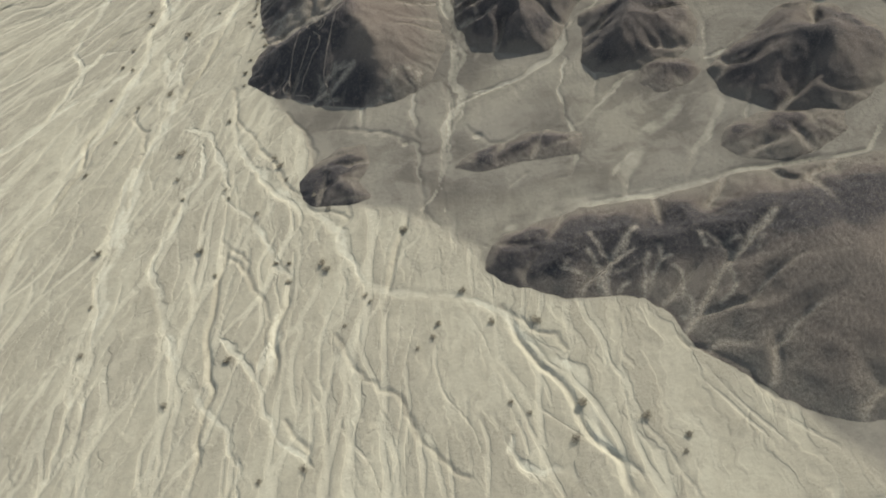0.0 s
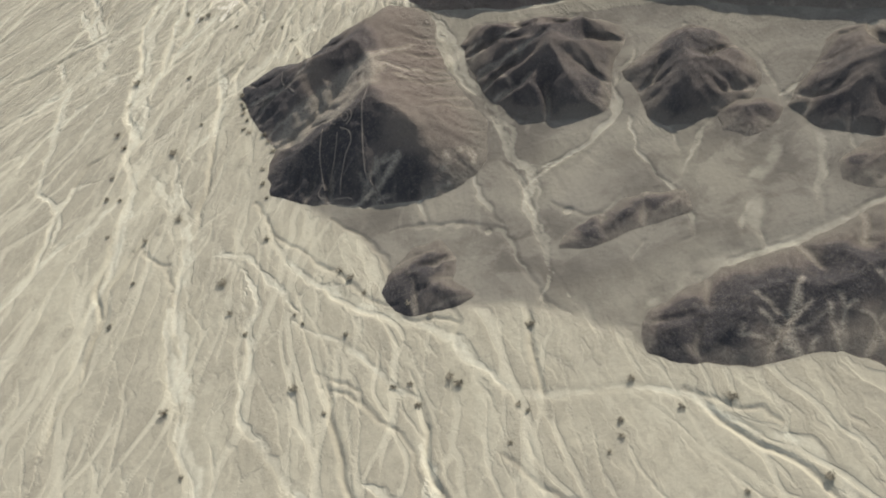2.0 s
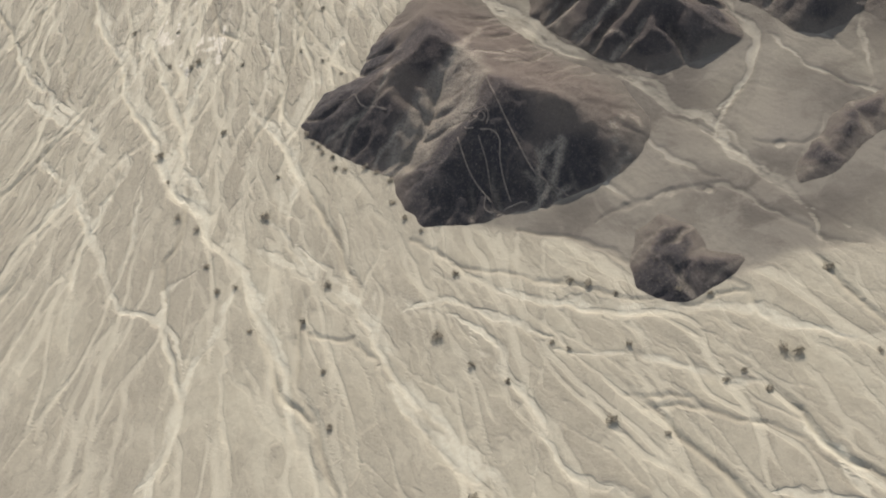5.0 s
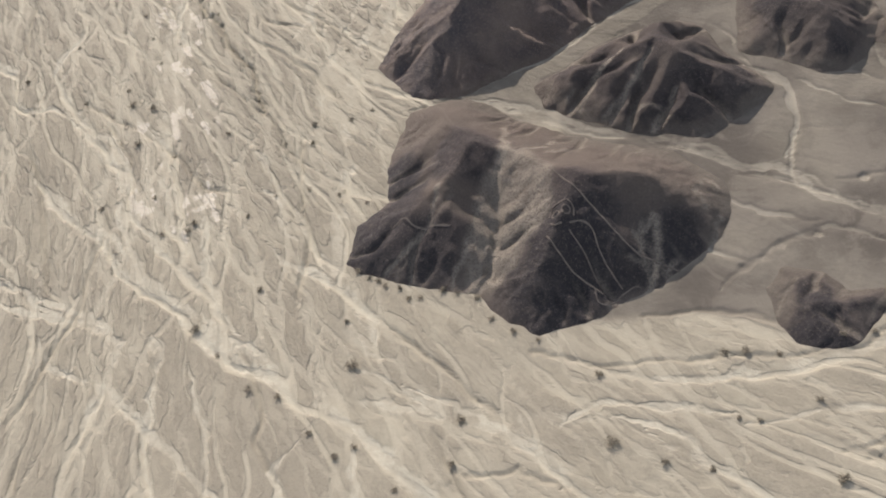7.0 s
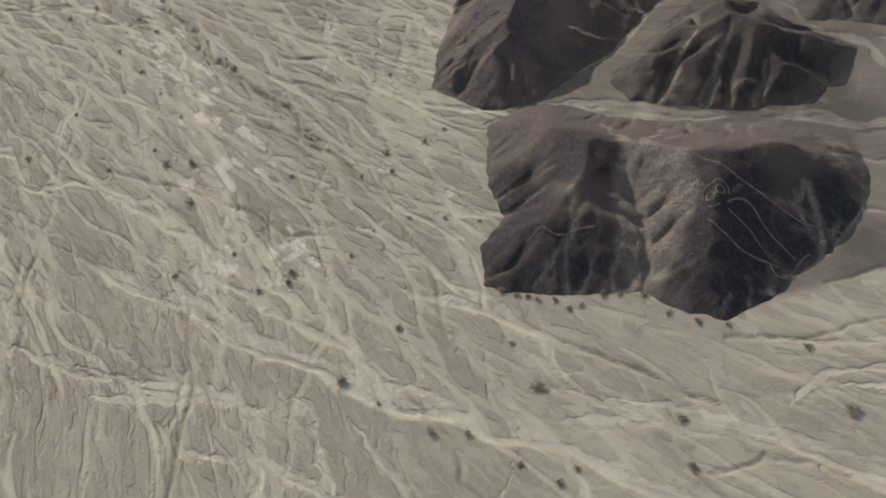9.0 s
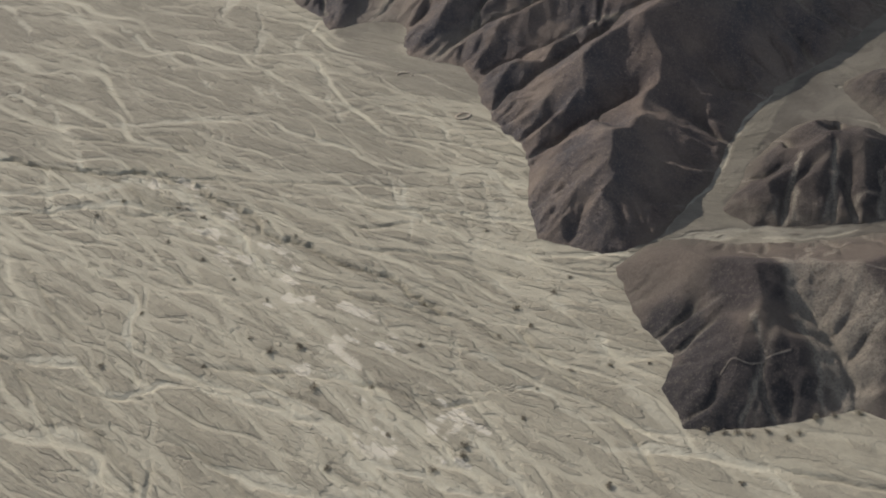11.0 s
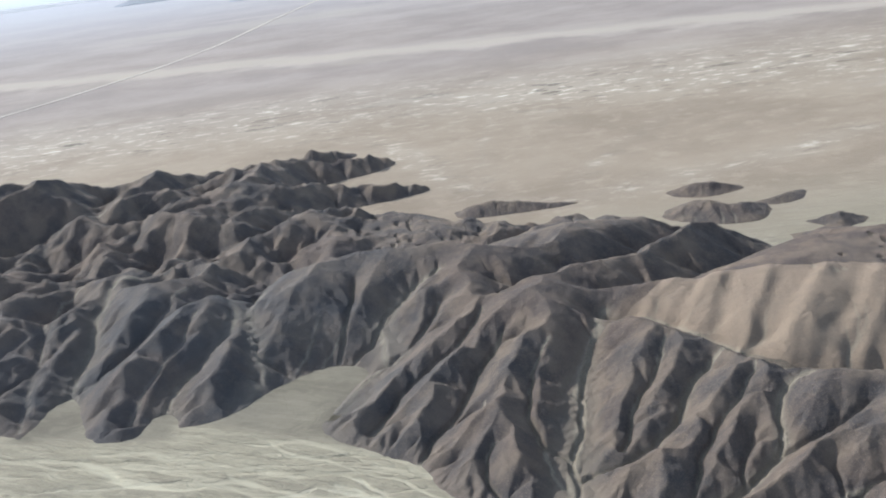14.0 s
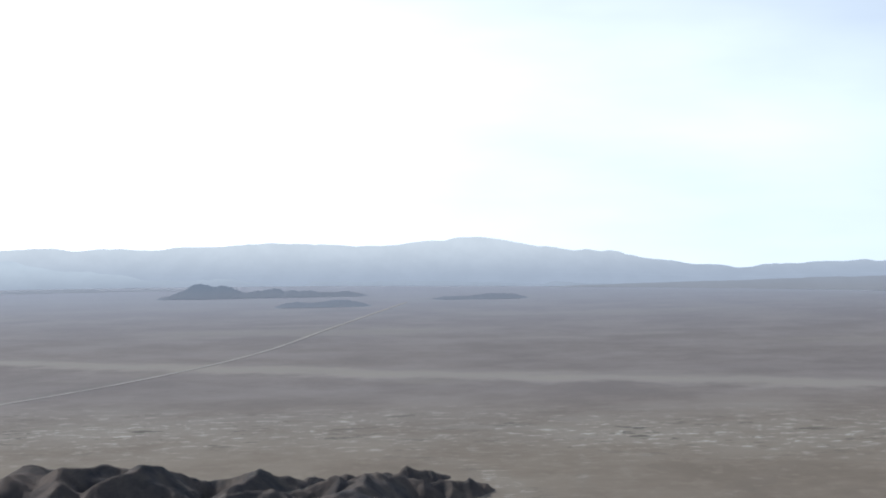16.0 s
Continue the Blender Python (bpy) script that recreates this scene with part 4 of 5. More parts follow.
RUNNELS += [
    (0.9, 0.7, [(-251, 223), (-240, 216), (-230, 209), (-217, 206), (-204, 205), (-184, 203)]),
    (1.0, 0.8, [(-245, 260), (-238, 254), (-232, 247), (-223, 240), (-219, 235)]),
    (0.7, 0.7, [(-245, 245), (-240, 236), (-233, 231)]),
    (0.8, 0.6, [(-271, 271), (-257, 265), (-243, 259)]),
    (1.8, 0.8, [(-230, 283), (-220, 277), (-215, 269), (-209, 265), (-211, 273), (-217, 283), (-224, 290)]),
    (1.0, 0.7, [(-256, 286), (-240, 282), (-229, 283)]),
    (1.0, 0.6, [(-198, 257), (-196, 241), (-193, 229), (-184, 219)]),
    (1.8, 0.7, [(-194, 221), (-189, 213), (-184, 208)]),
]
RUNNELS += [
    (0.8, 0.7, [(-211, 230), (-206, 222), (-202, 219)]),
    (0.9, 0.6, [(-280, 223), (-264, 225), (-252, 218)]),
]
for width, strength, line in RUNNELS:
    wash(width, line, strength, 0.09)
wash(1.5, [(-262, 182), (-249, 181), (-224, 180), (-215, 181), (-203, 177), (-190, 166), (-184, 162), (-178, 153), (-172, 145)], 1.0, 0.15)
wash(1.2, [(-262, 176), (-232, 173), (-212, 174), (-197, 165), (-186, 158), (-179, 151), (-170, 146)], 0.9, 0.12)
wash(4.5, [(-184, 158), (-172, 146), (-160, 130), (-150, 115)], 0.45, 0.05)
# the smooth wash along the foot of the hills
wash(2.4, [(-128, 172), (-122, 152), (-113, 137), (-104, 124), (-98, 113), (-93, 105), (-86, 97), (-78, 90)], 0.55, 0.12)
# washes of the inner valley
def braided(width, pts, strength=0.6, strands=4, seed=1):
    """Several thin winding threads that cross and part again along one line."""
    rng = np.random.default_rng(seed)
    ln = smooth_line(pts, 1.5)
    way = np.gradient(ln[:, :2], axis=0)
    way = way / (np.linalg.norm(way, axis=1, keepdims=True) + 1e-6)
    side = np.stack([-way[:, 1], way[:, 0]], 1)
    run = np.concatenate([[0], np.cumsum(np.linalg.norm(np.diff(ln[:, :2], axis=0), axis=1))])
    for k in range(strands):
        a, b = (0.0, run[-1]) if k == 0 else np.sort(rng.uniform(0, run[-1], 2))
        if b - a < 8:
            a, b = max(0.0, a - 5), min(run[-1], b + 5)
        off = width * (0.6 * np.sin(run / rng.uniform(2.2, 4.5) + rng.uniform(0, 6)) + 0.5 * np.sin(run / rng.uniform(6, 11) + rng.uniform(0, 6)))
        strand = (ln[:, :2] + side * off[:, None])[(run >= a) & (run <= b)]
        if len(strand) > 3:
            wash(rng.uniform(0.42, 0.75), [tuple(q) for q in strand[::2]], 1.25 * strength * rng.uniform(0.65, 1.0), 0.2, seed + k)


wash(3.0, [(22, 146), (8, 145), (-7, 147), (-25, 150), (-36, 150), (-52, 150)], 0.34, 0.12)
wash(3.0, [(26, 153), (22, 163), (21, 176), (21, 190), (21, 204), (24, 222)], 0.46, 0.2)
wash(2.6, [(18, 181), (8, 185), (0, 192), (-8, 199), (-15, 203)], 0.46, 0.25)
wash(1.6, [(17, 194), (8, 198), (4, 202), (-4, 204), (-14, 204)], 0.44, 0.2)
wash(1.6, [(-101, 140), (-91, 148), (-83, 161), (-80, 166), (-77, 176), (-72, 187), (-63, 201)], 0.34, 0.1)
braided(1.5, [(18, 145), (8, 142), (1, 144), (-12, 147), (-22, 150), (-27, 149), (-39, 150), (-52, 150), (-66, 148), (-80, 149), (-92, 147), (-101, 139)], 0.62, 10, 3)
braided(0.7, [(-22, 151), (-21, 155), (-22, 160), (-25, 166), (-30, 171), (-33, 174), (-39, 176), (-46, 180)], 0.85, 5, 13)
braided(0.6, [(13, 167), (11, 171), (5, 173), (-2, 173), (-14, 172), (-29, 174)], 0.6, 4, 23)
braided(0.6, [(-2, 173), (-6, 177), (-14, 185), (-19, 190), (-27, 196)], 0.55, 5, 33)
braided(1.3, [(16, 178), (7, 185), (0, 192), (-8, 200), (-16, 202)], 0.5, 6, 43)
braided(0.6, [(-16, 202), (-17, 208), (-20, 220), (-28, 232)], 0.8, 4, 53)
braided(0.5, [(16, 193), (8, 198), (4, 202), (-4, 204), (-14, 204)], 0.55, 4, 63)
braided(1.0, [(26, 154), (22, 164), (21, 176), (22, 190), (22, 203), (25, 222)], 0.4, 5, 73)
braided(0.4, [(19, 143), (16, 141), (5, 139), (-5, 139), (-12, 135), (-18, 126), (-20, 117)], 0.5, 3, 83)
braided(1.2, [(-101, 140), (-91, 148), (-83, 161), (-80, 166), (-77, 176), (-72, 187), (-63, 201)], 0.7, 7, 93)
for k, line in enumerate(([(-34, 131), (-26, 127), (-18, 127)], [(-28, 139), (-17, 138), (-9, 139)], [(-29, 146), (-16, 147), (-8, 148)], [(8, 163), (11, 159), (15, 158)],
                          [(-36, 144), (-32, 136), (-29, 130)], [(-12, 150), (-4, 157), (-6, 166)], [(-10, 178), (-18, 180), (-26, 178)], [(8, 206), (0, 210), (-4, 218)])):
    braided(0.3, line, 0.5, 2, 103 + k)


def thin_cut(pts, depth=0.7, width=0.6):
    """A cut bank: a narrow trench without pale sand."""
    def each(win, far, z, s):
        CUT[win] = np.maximum(CUT[win], depth * np.clip(1.6 * (1 - far / width), 0, 1))
    ALL.near_line(smooth_line(pts, 2.0, 0.3, np.random.default_rng(len(pts))), 3, each)


for line in ([(-254, 194), (-240, 191), (-225, 187), (-205, 181), (-193, 174), (-181, 166), (-174, 158), (-165, 154), (-159, 149), (-151, 145), (-142, 140), (-133, 131)],
             [(-44, 94), (-35, 95), (-26, 99), (-16, 105), (-4, 111), (0, 115)], [(-30, 109), (-22, 113), (-15, 115), (-9, 116)], [(-45, 70), (-33, 73), (-26, 73)],
             [(9, 97), (18, 102), (28, 107)], [(3, 116), (9, 123), (16, 123)], [(13, 96), (22, 103), (34, 109), (45, 108)], [(41, 123), (52, 127), (60, 134), (70, 139), (79, 145)],
             [(43, 154), (49, 159), (56, 164)], [(58, 185), (65, 192), (73, 197)], [(60, 113), (67, 117)]):
    thin_cut(line, 1.0 if line[0][0] < -200 else 0.3, 0.95 if line[0][0] < -200 else 0.55)

# flow lines: water gathers from the north-west and fans out below the apex
APEX = np.array((-75.0, 84.0))
DOWN = np.array((0.84, -0.54))


def spread(ahead):
    """How far the flow lines have fanned out, and how fast they do."""
    t = np.clip((ahead + 50) / 22, -30, 60)
    return 22 / 55 * np.logaddexp(0, t), 1 / 55 / (1 + np.exp(-t))


def flow_axes(x, y):
    rx, ry = x - APEX[0], y - APEX[1]
    return rx * DOWN[0] + ry * DOWN[1], -rx * DOWN[1] + ry * DOWN[0]


ALONG, ASIDE = flow_axes(XX, YY)
ACROSS = ASIDE / (1 + spread(ALONG)[0]) ** 0.8
turn = np.clip((ALONG + 60) / 80, 0, 1)
far_plain = np.clip((YY - 380) / 120, 0, 1)
ACROSS = ACROSS * (1 - far_plain) + far_plain * (YY + 0.22 * XX)
ALONG = ALONG * (1 - far_plain) + far_plain * XX

PAVE = np.clip(blurred(ALL.inside([(-40, 104), (-30, 109), (-22, 113), (-9, 116), (2, 119), (12, 135), (26, 151), (33, 152), (43, 164), (48, 182), (60, 188), (72, 197), (100, 215), (160, 260), (160, 420), (0, 420), (-60, 200), (-78, 158), (-60, 140), (-26, 127), (-32, 114)]).astype(float), 6), 0, 1)
PLAIN = np.clip((YY - 830) / 160, 0, 1)
for poly, weight in (([(-99, 141), (-90, 143), (-60, 148), (-50, 160), (-60, 205), (-75, 192), (-86, 160)], 0.65),
                     ([(-210, 300), (-235, 316), (-264, 340), (-258, 364), (-215, 378), (-203, 350)], 0.72), ([(-296, 334), (-278, 334), (-280, 356), (-290, 356)], 0.7),
                     ([(-335, 348), (-305, 342), (-314, 380), (-330, 380)], 0.7), ([(-170, 247), (-174, 233), (-156, 214), (-135, 204), (-128, 205), (-130, 216), (-146, 225), (-155, 229), (-156, 249)], 0.5), ([(-158, 236), (-176, 240), (-172, 250), (-152, 248)], 0.65),
                     ([(-330, 205), (-255, 196), (-205, 186), (-165, 166), (-140, 175), (-150, 205), (-180, 240), (-215, 285), (-330, 320)], 0.20)):
    PAVE = np.maximum(PAVE, weight * blurred(ALL.inside(poly).astype(float), 8))
PAVE = np.clip(PAVE * (1.0 + 0.35 * fbm(XX, YY, 20, 3, 91)), 0, 1)
RIVER = np.exp(-(((YY - 865 + 0.14 * (XX + 100) + 40 * fbm(XX, YY, 160, 4, 97)) / 85) ** 2))
for pts, width, strong in (([(-230, 790), (-194, 742), (-170, 640), (-150, 575), (-112, 543), (-60, 556), (-20, 560), (60, 600)], 14, 0.6), ([(-110, 500), (-80, 460), (-36, 416), (20, 410)], 12, 0.7),
                           ([(-112, 543), (-90, 600), (-40, 680), (20, 760)], 8, 0.35), ([(-150, 575), (-140, 680), (-120, 800)], 7, 0.35)):
    def dusty(win, far, z, s):
        RIVER[win] = np.maximum(RIVER[win], strong * np.exp(-((far / width) ** 2)))
    ALL.near_line(smooth_line(pts, 20.0), 3 * width, dusty)
FAR = np.clip((YY - 400) / 140, 0, 1)
SALT = np.zeros(XX.shape)


def salt_band(width, pts):
    """Whitish silt in clumps along the main wash."""
    def each(win, far, z, s):
        SALT[win] = np.maximum(SALT[win], np.exp(-((far / width) ** 2)))
    ALL.near_line(smooth_line(pts, 6.0), width * 2.5, each)


salt_band(6.0, [(-205, 178), (-189, 164), (-178, 152), (-166, 136), (-157, 120), (-142, 104), (-126, 94)])
salt_band(4.0, [(-172, 150), (-150, 128), (-137, 112), (-122, 100)])
SALT = SALT * np.clip(4.5 * fbm(0.35 * ALONG, ACROSS, 3.2, 4, 95, 0.6) - 0.35, 0, 1)

# braided runnels that follow the flow
THREAD = np.zeros(XX.shape)
TRENCH = np.zeros(XX.shape)
BANK = np.zeros(XX.shape)
rng = np.random.default_rng(7)
COUNT, STEP = 2400, 0.7
px = rng.uniform(-370, 90, COUNT)
py = np.where(px < -100, rng.uniform(40, 345, COUNT), rng.uniform(5, 180, COUNT))
px = np.where((px > -100) & (rng.random(COUNT) < 0.4), px - 110, px)
upper = np.arange(COUNT) > 1950  # more of them high on the fan
px, py = np.where(upper, rng.uniform(-370, -125, COUNT), px), np.where(upper, rng.uniform(150, 335, COUNT), py)
drift = rng.normal(0, 0.22, COUNT)
size = rng.choice([0.5, 0.65, 0.9, 1.3], COUNT, p=[0.5, 0.3, 0.15, 0.05])
size = np.where(upper, 1.25 * size, size)
force = np.where(upper, rng.uniform(0.4, 1.0, COUNT), rng.uniform(0.2, 0.8, COUNT))
life = (rng.integers(20, 100, COUNT) * (1 + 0.9 * (size > 0.8))).astype(int)
banked = rng.random(COUNT) < 0.045


def swirl(x, y):
    return 3.0 * fbm(x, y, 17, 2, 61) + 0.55 * fbm(x, y, 5, 1, 67)


for k in range(190):
    al, asd = flow_axes(px, py)
    lag, rate = spread(al)
    ang = math.atan2(DOWN[1], DOWN[0]) + np.arctan(asd / (1 + lag) * rate) + drift
    here = swirl(px, py)
    vx = np.cos(ang) + (swirl(px, py + 0.5) - here) * 2
    vy = np.sin(ang) - (swirl(px + 0.5, py) - here) * 2
    norm = np.hypot(vx, vy) + 1e-6
    px, py = px + STEP * vx / norm, py + STEP * vy / norm
    live = (k < life) & (px > -380) & (px < 95) & (py > 2) & (py < 360)
    fade = np.clip(np.minimum(k, life - k) / 12, 0, 1)[live] * force[live]
    qx, qy, w = px[live], py[live], size[live]
    bank_now, fade_now = banked[live], np.clip(np.minimum(k, life - k) / 12, 0, 1)[live]
    ci, cj = np.clip(np.searchsorted(GX, qx), 4, len(GX) - 5), np.clip(np.searchsorted(GY, qy), 4, len(GY) - 5)
    for di in range(-3, 4):
        for dj in range(-3, 4):
            far = np.hypot(GX[ci + di] - qx, GY[cj + dj] - qy) / w
            near = far < 1.6
            at = (cj[near] + dj, ci[near] + di)
            np.maximum.at(THREAD, at, fade[near] * np.clip(1.8 * (1 - far[near]), 0, 1))
            cut = near & bank_now & (far * w < 0.75)
            np.maximum.at(BANK, (cj[cut] + dj, ci[cut] + di), 0.5 * fade_now[cut] * np.clip(1.8 * (1 - far[cut] * w[cut] / 0.75), 0, 1))
            np.maximum.at(TRENCH, at, fade[near] * w[near] * np.clip(1.5 - far[near], 0, 1))
BANK = np.where(BANK > 0, BANK, 0) * (1 - PAVE)
THREAD = blurred(THREAD) * np.clip(1 - 1.2 * PAVE, 0, 1)
TRENCH = TRENCH * (1 - 0.8 * PAVE)

GROUND_Z = 0.25 * fbm(XX, YY, 25, 4, 81) * np.clip(1.2 - np.abs(YY - 200) / 900, 0, 1) - np.maximum(np.maximum(CUT, BANK), 0.08 * TRENCH)
dip = np.clip((np.hypot(XX + 1100, YY) - 2850) / 2000, 0, 1)
GROUND_Z = GROUND_Z - 150 * dip**1.3

# water over the open fan: it joins, parts and joins again on its way down
fan = Patch(-385, 98, 2, 362)
fan_al, fan_as = flow_axes(fan.x, fan.y)
fan_lag, fan_rate = spread(fan_al)
fan_pull = -0.06 * (fan_al + 0.5 * fan_as**2 * fan_rate / (1 + fan_lag)) - 0.10 * WASH[fan.win]
fan_source = np.clip(1.2 - 1.4 * PAVE[fan.win], 0, 1)
for name, patch, high, attrs, material, label in HILLS:
    if name != "outlying_hill":
        hill_mask = np.zeros(XX.shape)
        hill_mask[patch.win] = np.clip(1.5 * high, 0, 1)
        fan_source = fan_source * (1 - hill_mask[fan.win])
fan_quiet = np.clip(1 - PAVE[fan.win], 0, 1) * (1 - 0.5 * turn[fan.win])
for swell, tall, weight, sink, layer in ((7.0, 0.20, 0.62, 0.19, 0), (11.0, 0.32, 0.72, 0.25, 1), (19.0, 0.5, 0.85, 0.30, 2)):
    bumps = tall * fbm(fan.x, fan.y, swell, 4, 171 + 9 * layer, 0.42)
    _, fan_water = weathered(fan, bumps, fan_source, 173 + layer, 50000, 2, 0.04, 64, 1.5 * fan_pull, 1, 0.85)
    fan_water = np.clip(1.75 * fan_water - 0.32, 0, 1) * np.clip(2 * fan_source, 0, 1) * np.clip(0.8 + 0.8 * fbm(fan.x, fan.y, 26, 2, 191 + layer), 0.15, 1)
    GROUND_Z[fan.win] -= sink * fan_water * fan_quiet
    THREAD[fan.win] = np.maximum(THREAD[fan.win] * (1 if layer else 0.7), weight * fan_water * (1.15 - 0.4 * turn[fan.win]))

SURFACE = GROUND_Z.copy()
for name, patch, high, attrs, material, label in HILLS:
    SURFACE[patch.win] = np.maximum(SURFACE[patch.win], high)
# gullies of the inner valley
vale = Patch(-110, 130, 96, 300)
vale_source = np.clip(2.5 * PAVE[vale.win] - 0.5, 0, 1)
_, vale_water = weathered(vale, SURFACE[vale.win] + 0.5 * fbm(vale.x, vale.y, 16, 4, 131), vale_source, 133, 9000, 4, 0.10, 120, 0.05 * vale.y - 0.09 * vale.x, 3)
vale_water = np.clip(2.0 * vale_water - 0.9, 0, 1) * vale_source * np.clip(0.75 + 0.9 * fbm(vale.x, vale.y, 12, 3, 139), 0.15, 1)
GROUND_Z[vale.win] -= 0.22 * vale_water
THREAD[vale.win] = np.maximum(THREAD[vale.win], 0.34 * vale_water)
buried = SURFACE > 3.0
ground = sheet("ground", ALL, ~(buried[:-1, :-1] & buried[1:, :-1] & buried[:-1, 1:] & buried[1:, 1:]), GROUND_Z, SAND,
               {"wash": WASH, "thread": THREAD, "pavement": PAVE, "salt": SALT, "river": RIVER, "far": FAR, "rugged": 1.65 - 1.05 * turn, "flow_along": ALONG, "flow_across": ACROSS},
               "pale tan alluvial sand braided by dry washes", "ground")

for name, patch, high, attrs, material, label in HILLS:
    attrs["bright"] = BRIGHT[patch.win]
    if "outlying" not in name:
        ragged = np.clip(high / 2.6 + 0.2 + 0.7 * fbm(patch.x, patch.y, 5, 4, 233, 0.6), 0, 1)
        attrs["varnish_shade"] = attrs["varnish_shade"] * (1 - PAVE[patch.win] * (1 - ragged))
    # share of painted haze, growing to the west and fading behind the range
    attrs["west_haze"] = np.clip((-165 - patch.x) / 70, 0, 1) * np.clip((500 - patch.y) / 70, 0.25, 1)
    attrs["skirt"] = PAVE[patch.win] * np.clip(1.25 - high / 3.2, 0, 1) * np.clip(1 - 1.3 * attrs["varnish_shade"], 0, 1)
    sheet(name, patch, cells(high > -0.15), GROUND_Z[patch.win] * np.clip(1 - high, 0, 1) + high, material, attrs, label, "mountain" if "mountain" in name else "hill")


def height(x, y):
    i = min(max(int(np.searchsorted(GX, x)) - 1, 0), len(GX) - 2)
    j = min(max(int(np.searchsorted(GY, y)) - 1, 0), len(GY) - 2)
    u, v = (x - GX[i]) / (GX[i + 1] - GX[i]), (y - GY[j]) / (GY[j + 1] - GY[j])
    s = SURFACE
    return float((s[j, i] * (1 - u) + s[j, i + 1] * u) * (1 - v) + (s[j + 1, i] * (1 - u) + s[j + 1, i + 1] * u) * v)


# ---------- far distance ----------
def far_ridge(name, y, crest_points, base, seed, material, label, depth=150.0, rough=6.0):
    """A distant ridge: a long uneven wedge with a front and a back."""
    xs = np.linspace(crest_points[0][0], crest_points[-1][0], 260)
    crest = np.interp(xs, [q[0] for q in crest_points], [q[1] for q in crest_points])
    for _ in range(6):
        crest[1:-1] = (crest[:-2] + crest[1:-1] + crest[2:]) / 3
    crest = crest + rough * fbm(xs, xs * 0 + seed, (xs[-1] - xs[0]) / 14, 6, seed, 0.58) * np.clip((crest - base) / 20, 0, 1)
    bm = bmesh.new()
    rows = []
    for k, share in enumerate((0.0, 0.35, 0.7, 1.0, 0.4, -0.2)):
        off = (-depth, -depth * 0.6, -depth * 0.25, 0, depth * 0.5, depth)[k]
        rows.append([bm.verts.new((x, y + off, base + max(c - base, 0.3) * share - (0 if k else 300))) for x, c in zip(xs, crest)])
    for low, up in zip(rows, rows[1:]):
        for a, b, c, d in zip(low, low[1:], up[1:], up):
            bm.faces.new((a, b, c, d))
    me = bpy.data.meshes.new(name)
    bm.to_mesh(me)
    bm.free()
    me.materials.append(material)
    return tagged(new(name, me), label, "mountain", kind="structure")


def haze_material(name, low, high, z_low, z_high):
    """Far land with haze painted on as a glow, palest at the crest."""
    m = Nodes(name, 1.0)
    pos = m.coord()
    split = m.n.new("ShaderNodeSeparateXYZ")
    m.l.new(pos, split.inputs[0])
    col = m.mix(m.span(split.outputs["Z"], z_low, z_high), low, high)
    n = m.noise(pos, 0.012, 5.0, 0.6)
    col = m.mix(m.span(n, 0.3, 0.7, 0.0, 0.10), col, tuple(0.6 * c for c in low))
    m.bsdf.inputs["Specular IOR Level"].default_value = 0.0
    # the land is no light source: emission stands in for the hazy air
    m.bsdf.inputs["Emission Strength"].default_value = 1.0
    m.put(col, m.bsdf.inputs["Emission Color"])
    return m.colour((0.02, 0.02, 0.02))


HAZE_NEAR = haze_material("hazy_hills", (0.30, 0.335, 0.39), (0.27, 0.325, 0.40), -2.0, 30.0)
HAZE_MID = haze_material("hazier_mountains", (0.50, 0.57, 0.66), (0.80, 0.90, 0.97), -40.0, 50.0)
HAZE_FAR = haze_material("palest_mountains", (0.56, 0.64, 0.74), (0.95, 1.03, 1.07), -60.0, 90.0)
HAZE_LOW = haze_material("haze_band", (0.41, 0.435, 0.475), (0.45, 0.49, 0.55), -20.0, 10.0)
HILL_LABEL = "low blue hazy hills on the far plain"
far_ridge("distant_hills_haze", 2480, [(-700, -2), (-650, 14), (-610, 26), (-560, 24), (-520, 12), (-470, 16), (-420, 10), (-370, 12), (-330, 6), (-300, 9), (-250, -2)], -2, 3, HAZE_NEAR, HILL_LABEL, 60, 9.0)
far_ridge("distant_hills_haze", 2180, [(-440, -2), (-415, 6), (-390, 9), (-345, 8), (-310, 13), (-280, 8), (-250, -2)], -2, 9, HAZE_NEAR, HILL_LABEL, 40, 5.0)
far_ridge("distant_hills_haze", 2330, [(-150, -2), (-110, 5), (-60, 5), (-20, 9), (20, 8), (60, -2)], -2, 8, HAZE_NEAR, HILL_LABEL, 60, 4.0)
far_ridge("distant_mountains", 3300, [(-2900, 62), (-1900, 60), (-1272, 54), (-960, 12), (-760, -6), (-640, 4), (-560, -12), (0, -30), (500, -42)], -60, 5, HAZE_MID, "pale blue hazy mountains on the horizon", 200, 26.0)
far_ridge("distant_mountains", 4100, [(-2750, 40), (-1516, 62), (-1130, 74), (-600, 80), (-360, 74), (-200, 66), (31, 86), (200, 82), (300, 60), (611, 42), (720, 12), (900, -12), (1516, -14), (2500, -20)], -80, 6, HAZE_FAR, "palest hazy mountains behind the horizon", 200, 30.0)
# not hills: two low glowing strips added to blur the horizon like haze
far_ridge("distant_hills_haze", 2720, [(-300, -28), (0, -8), (500, 4), (1100, 8), (1600, 4), (2300, -6)], -30, 12, HAZE_LOW, "added low glowing haze band at the edge of the plain", 60, 5.0)
far_ridge("distant_hills_haze", 2760, [(-2300, -6), (-1500, 4), (-900, 6), (-600, 2), (-350, -28)], -30, 14, HAZE_LOW, "added low glowing haze band at the edge of the plain", 60, 5.0)


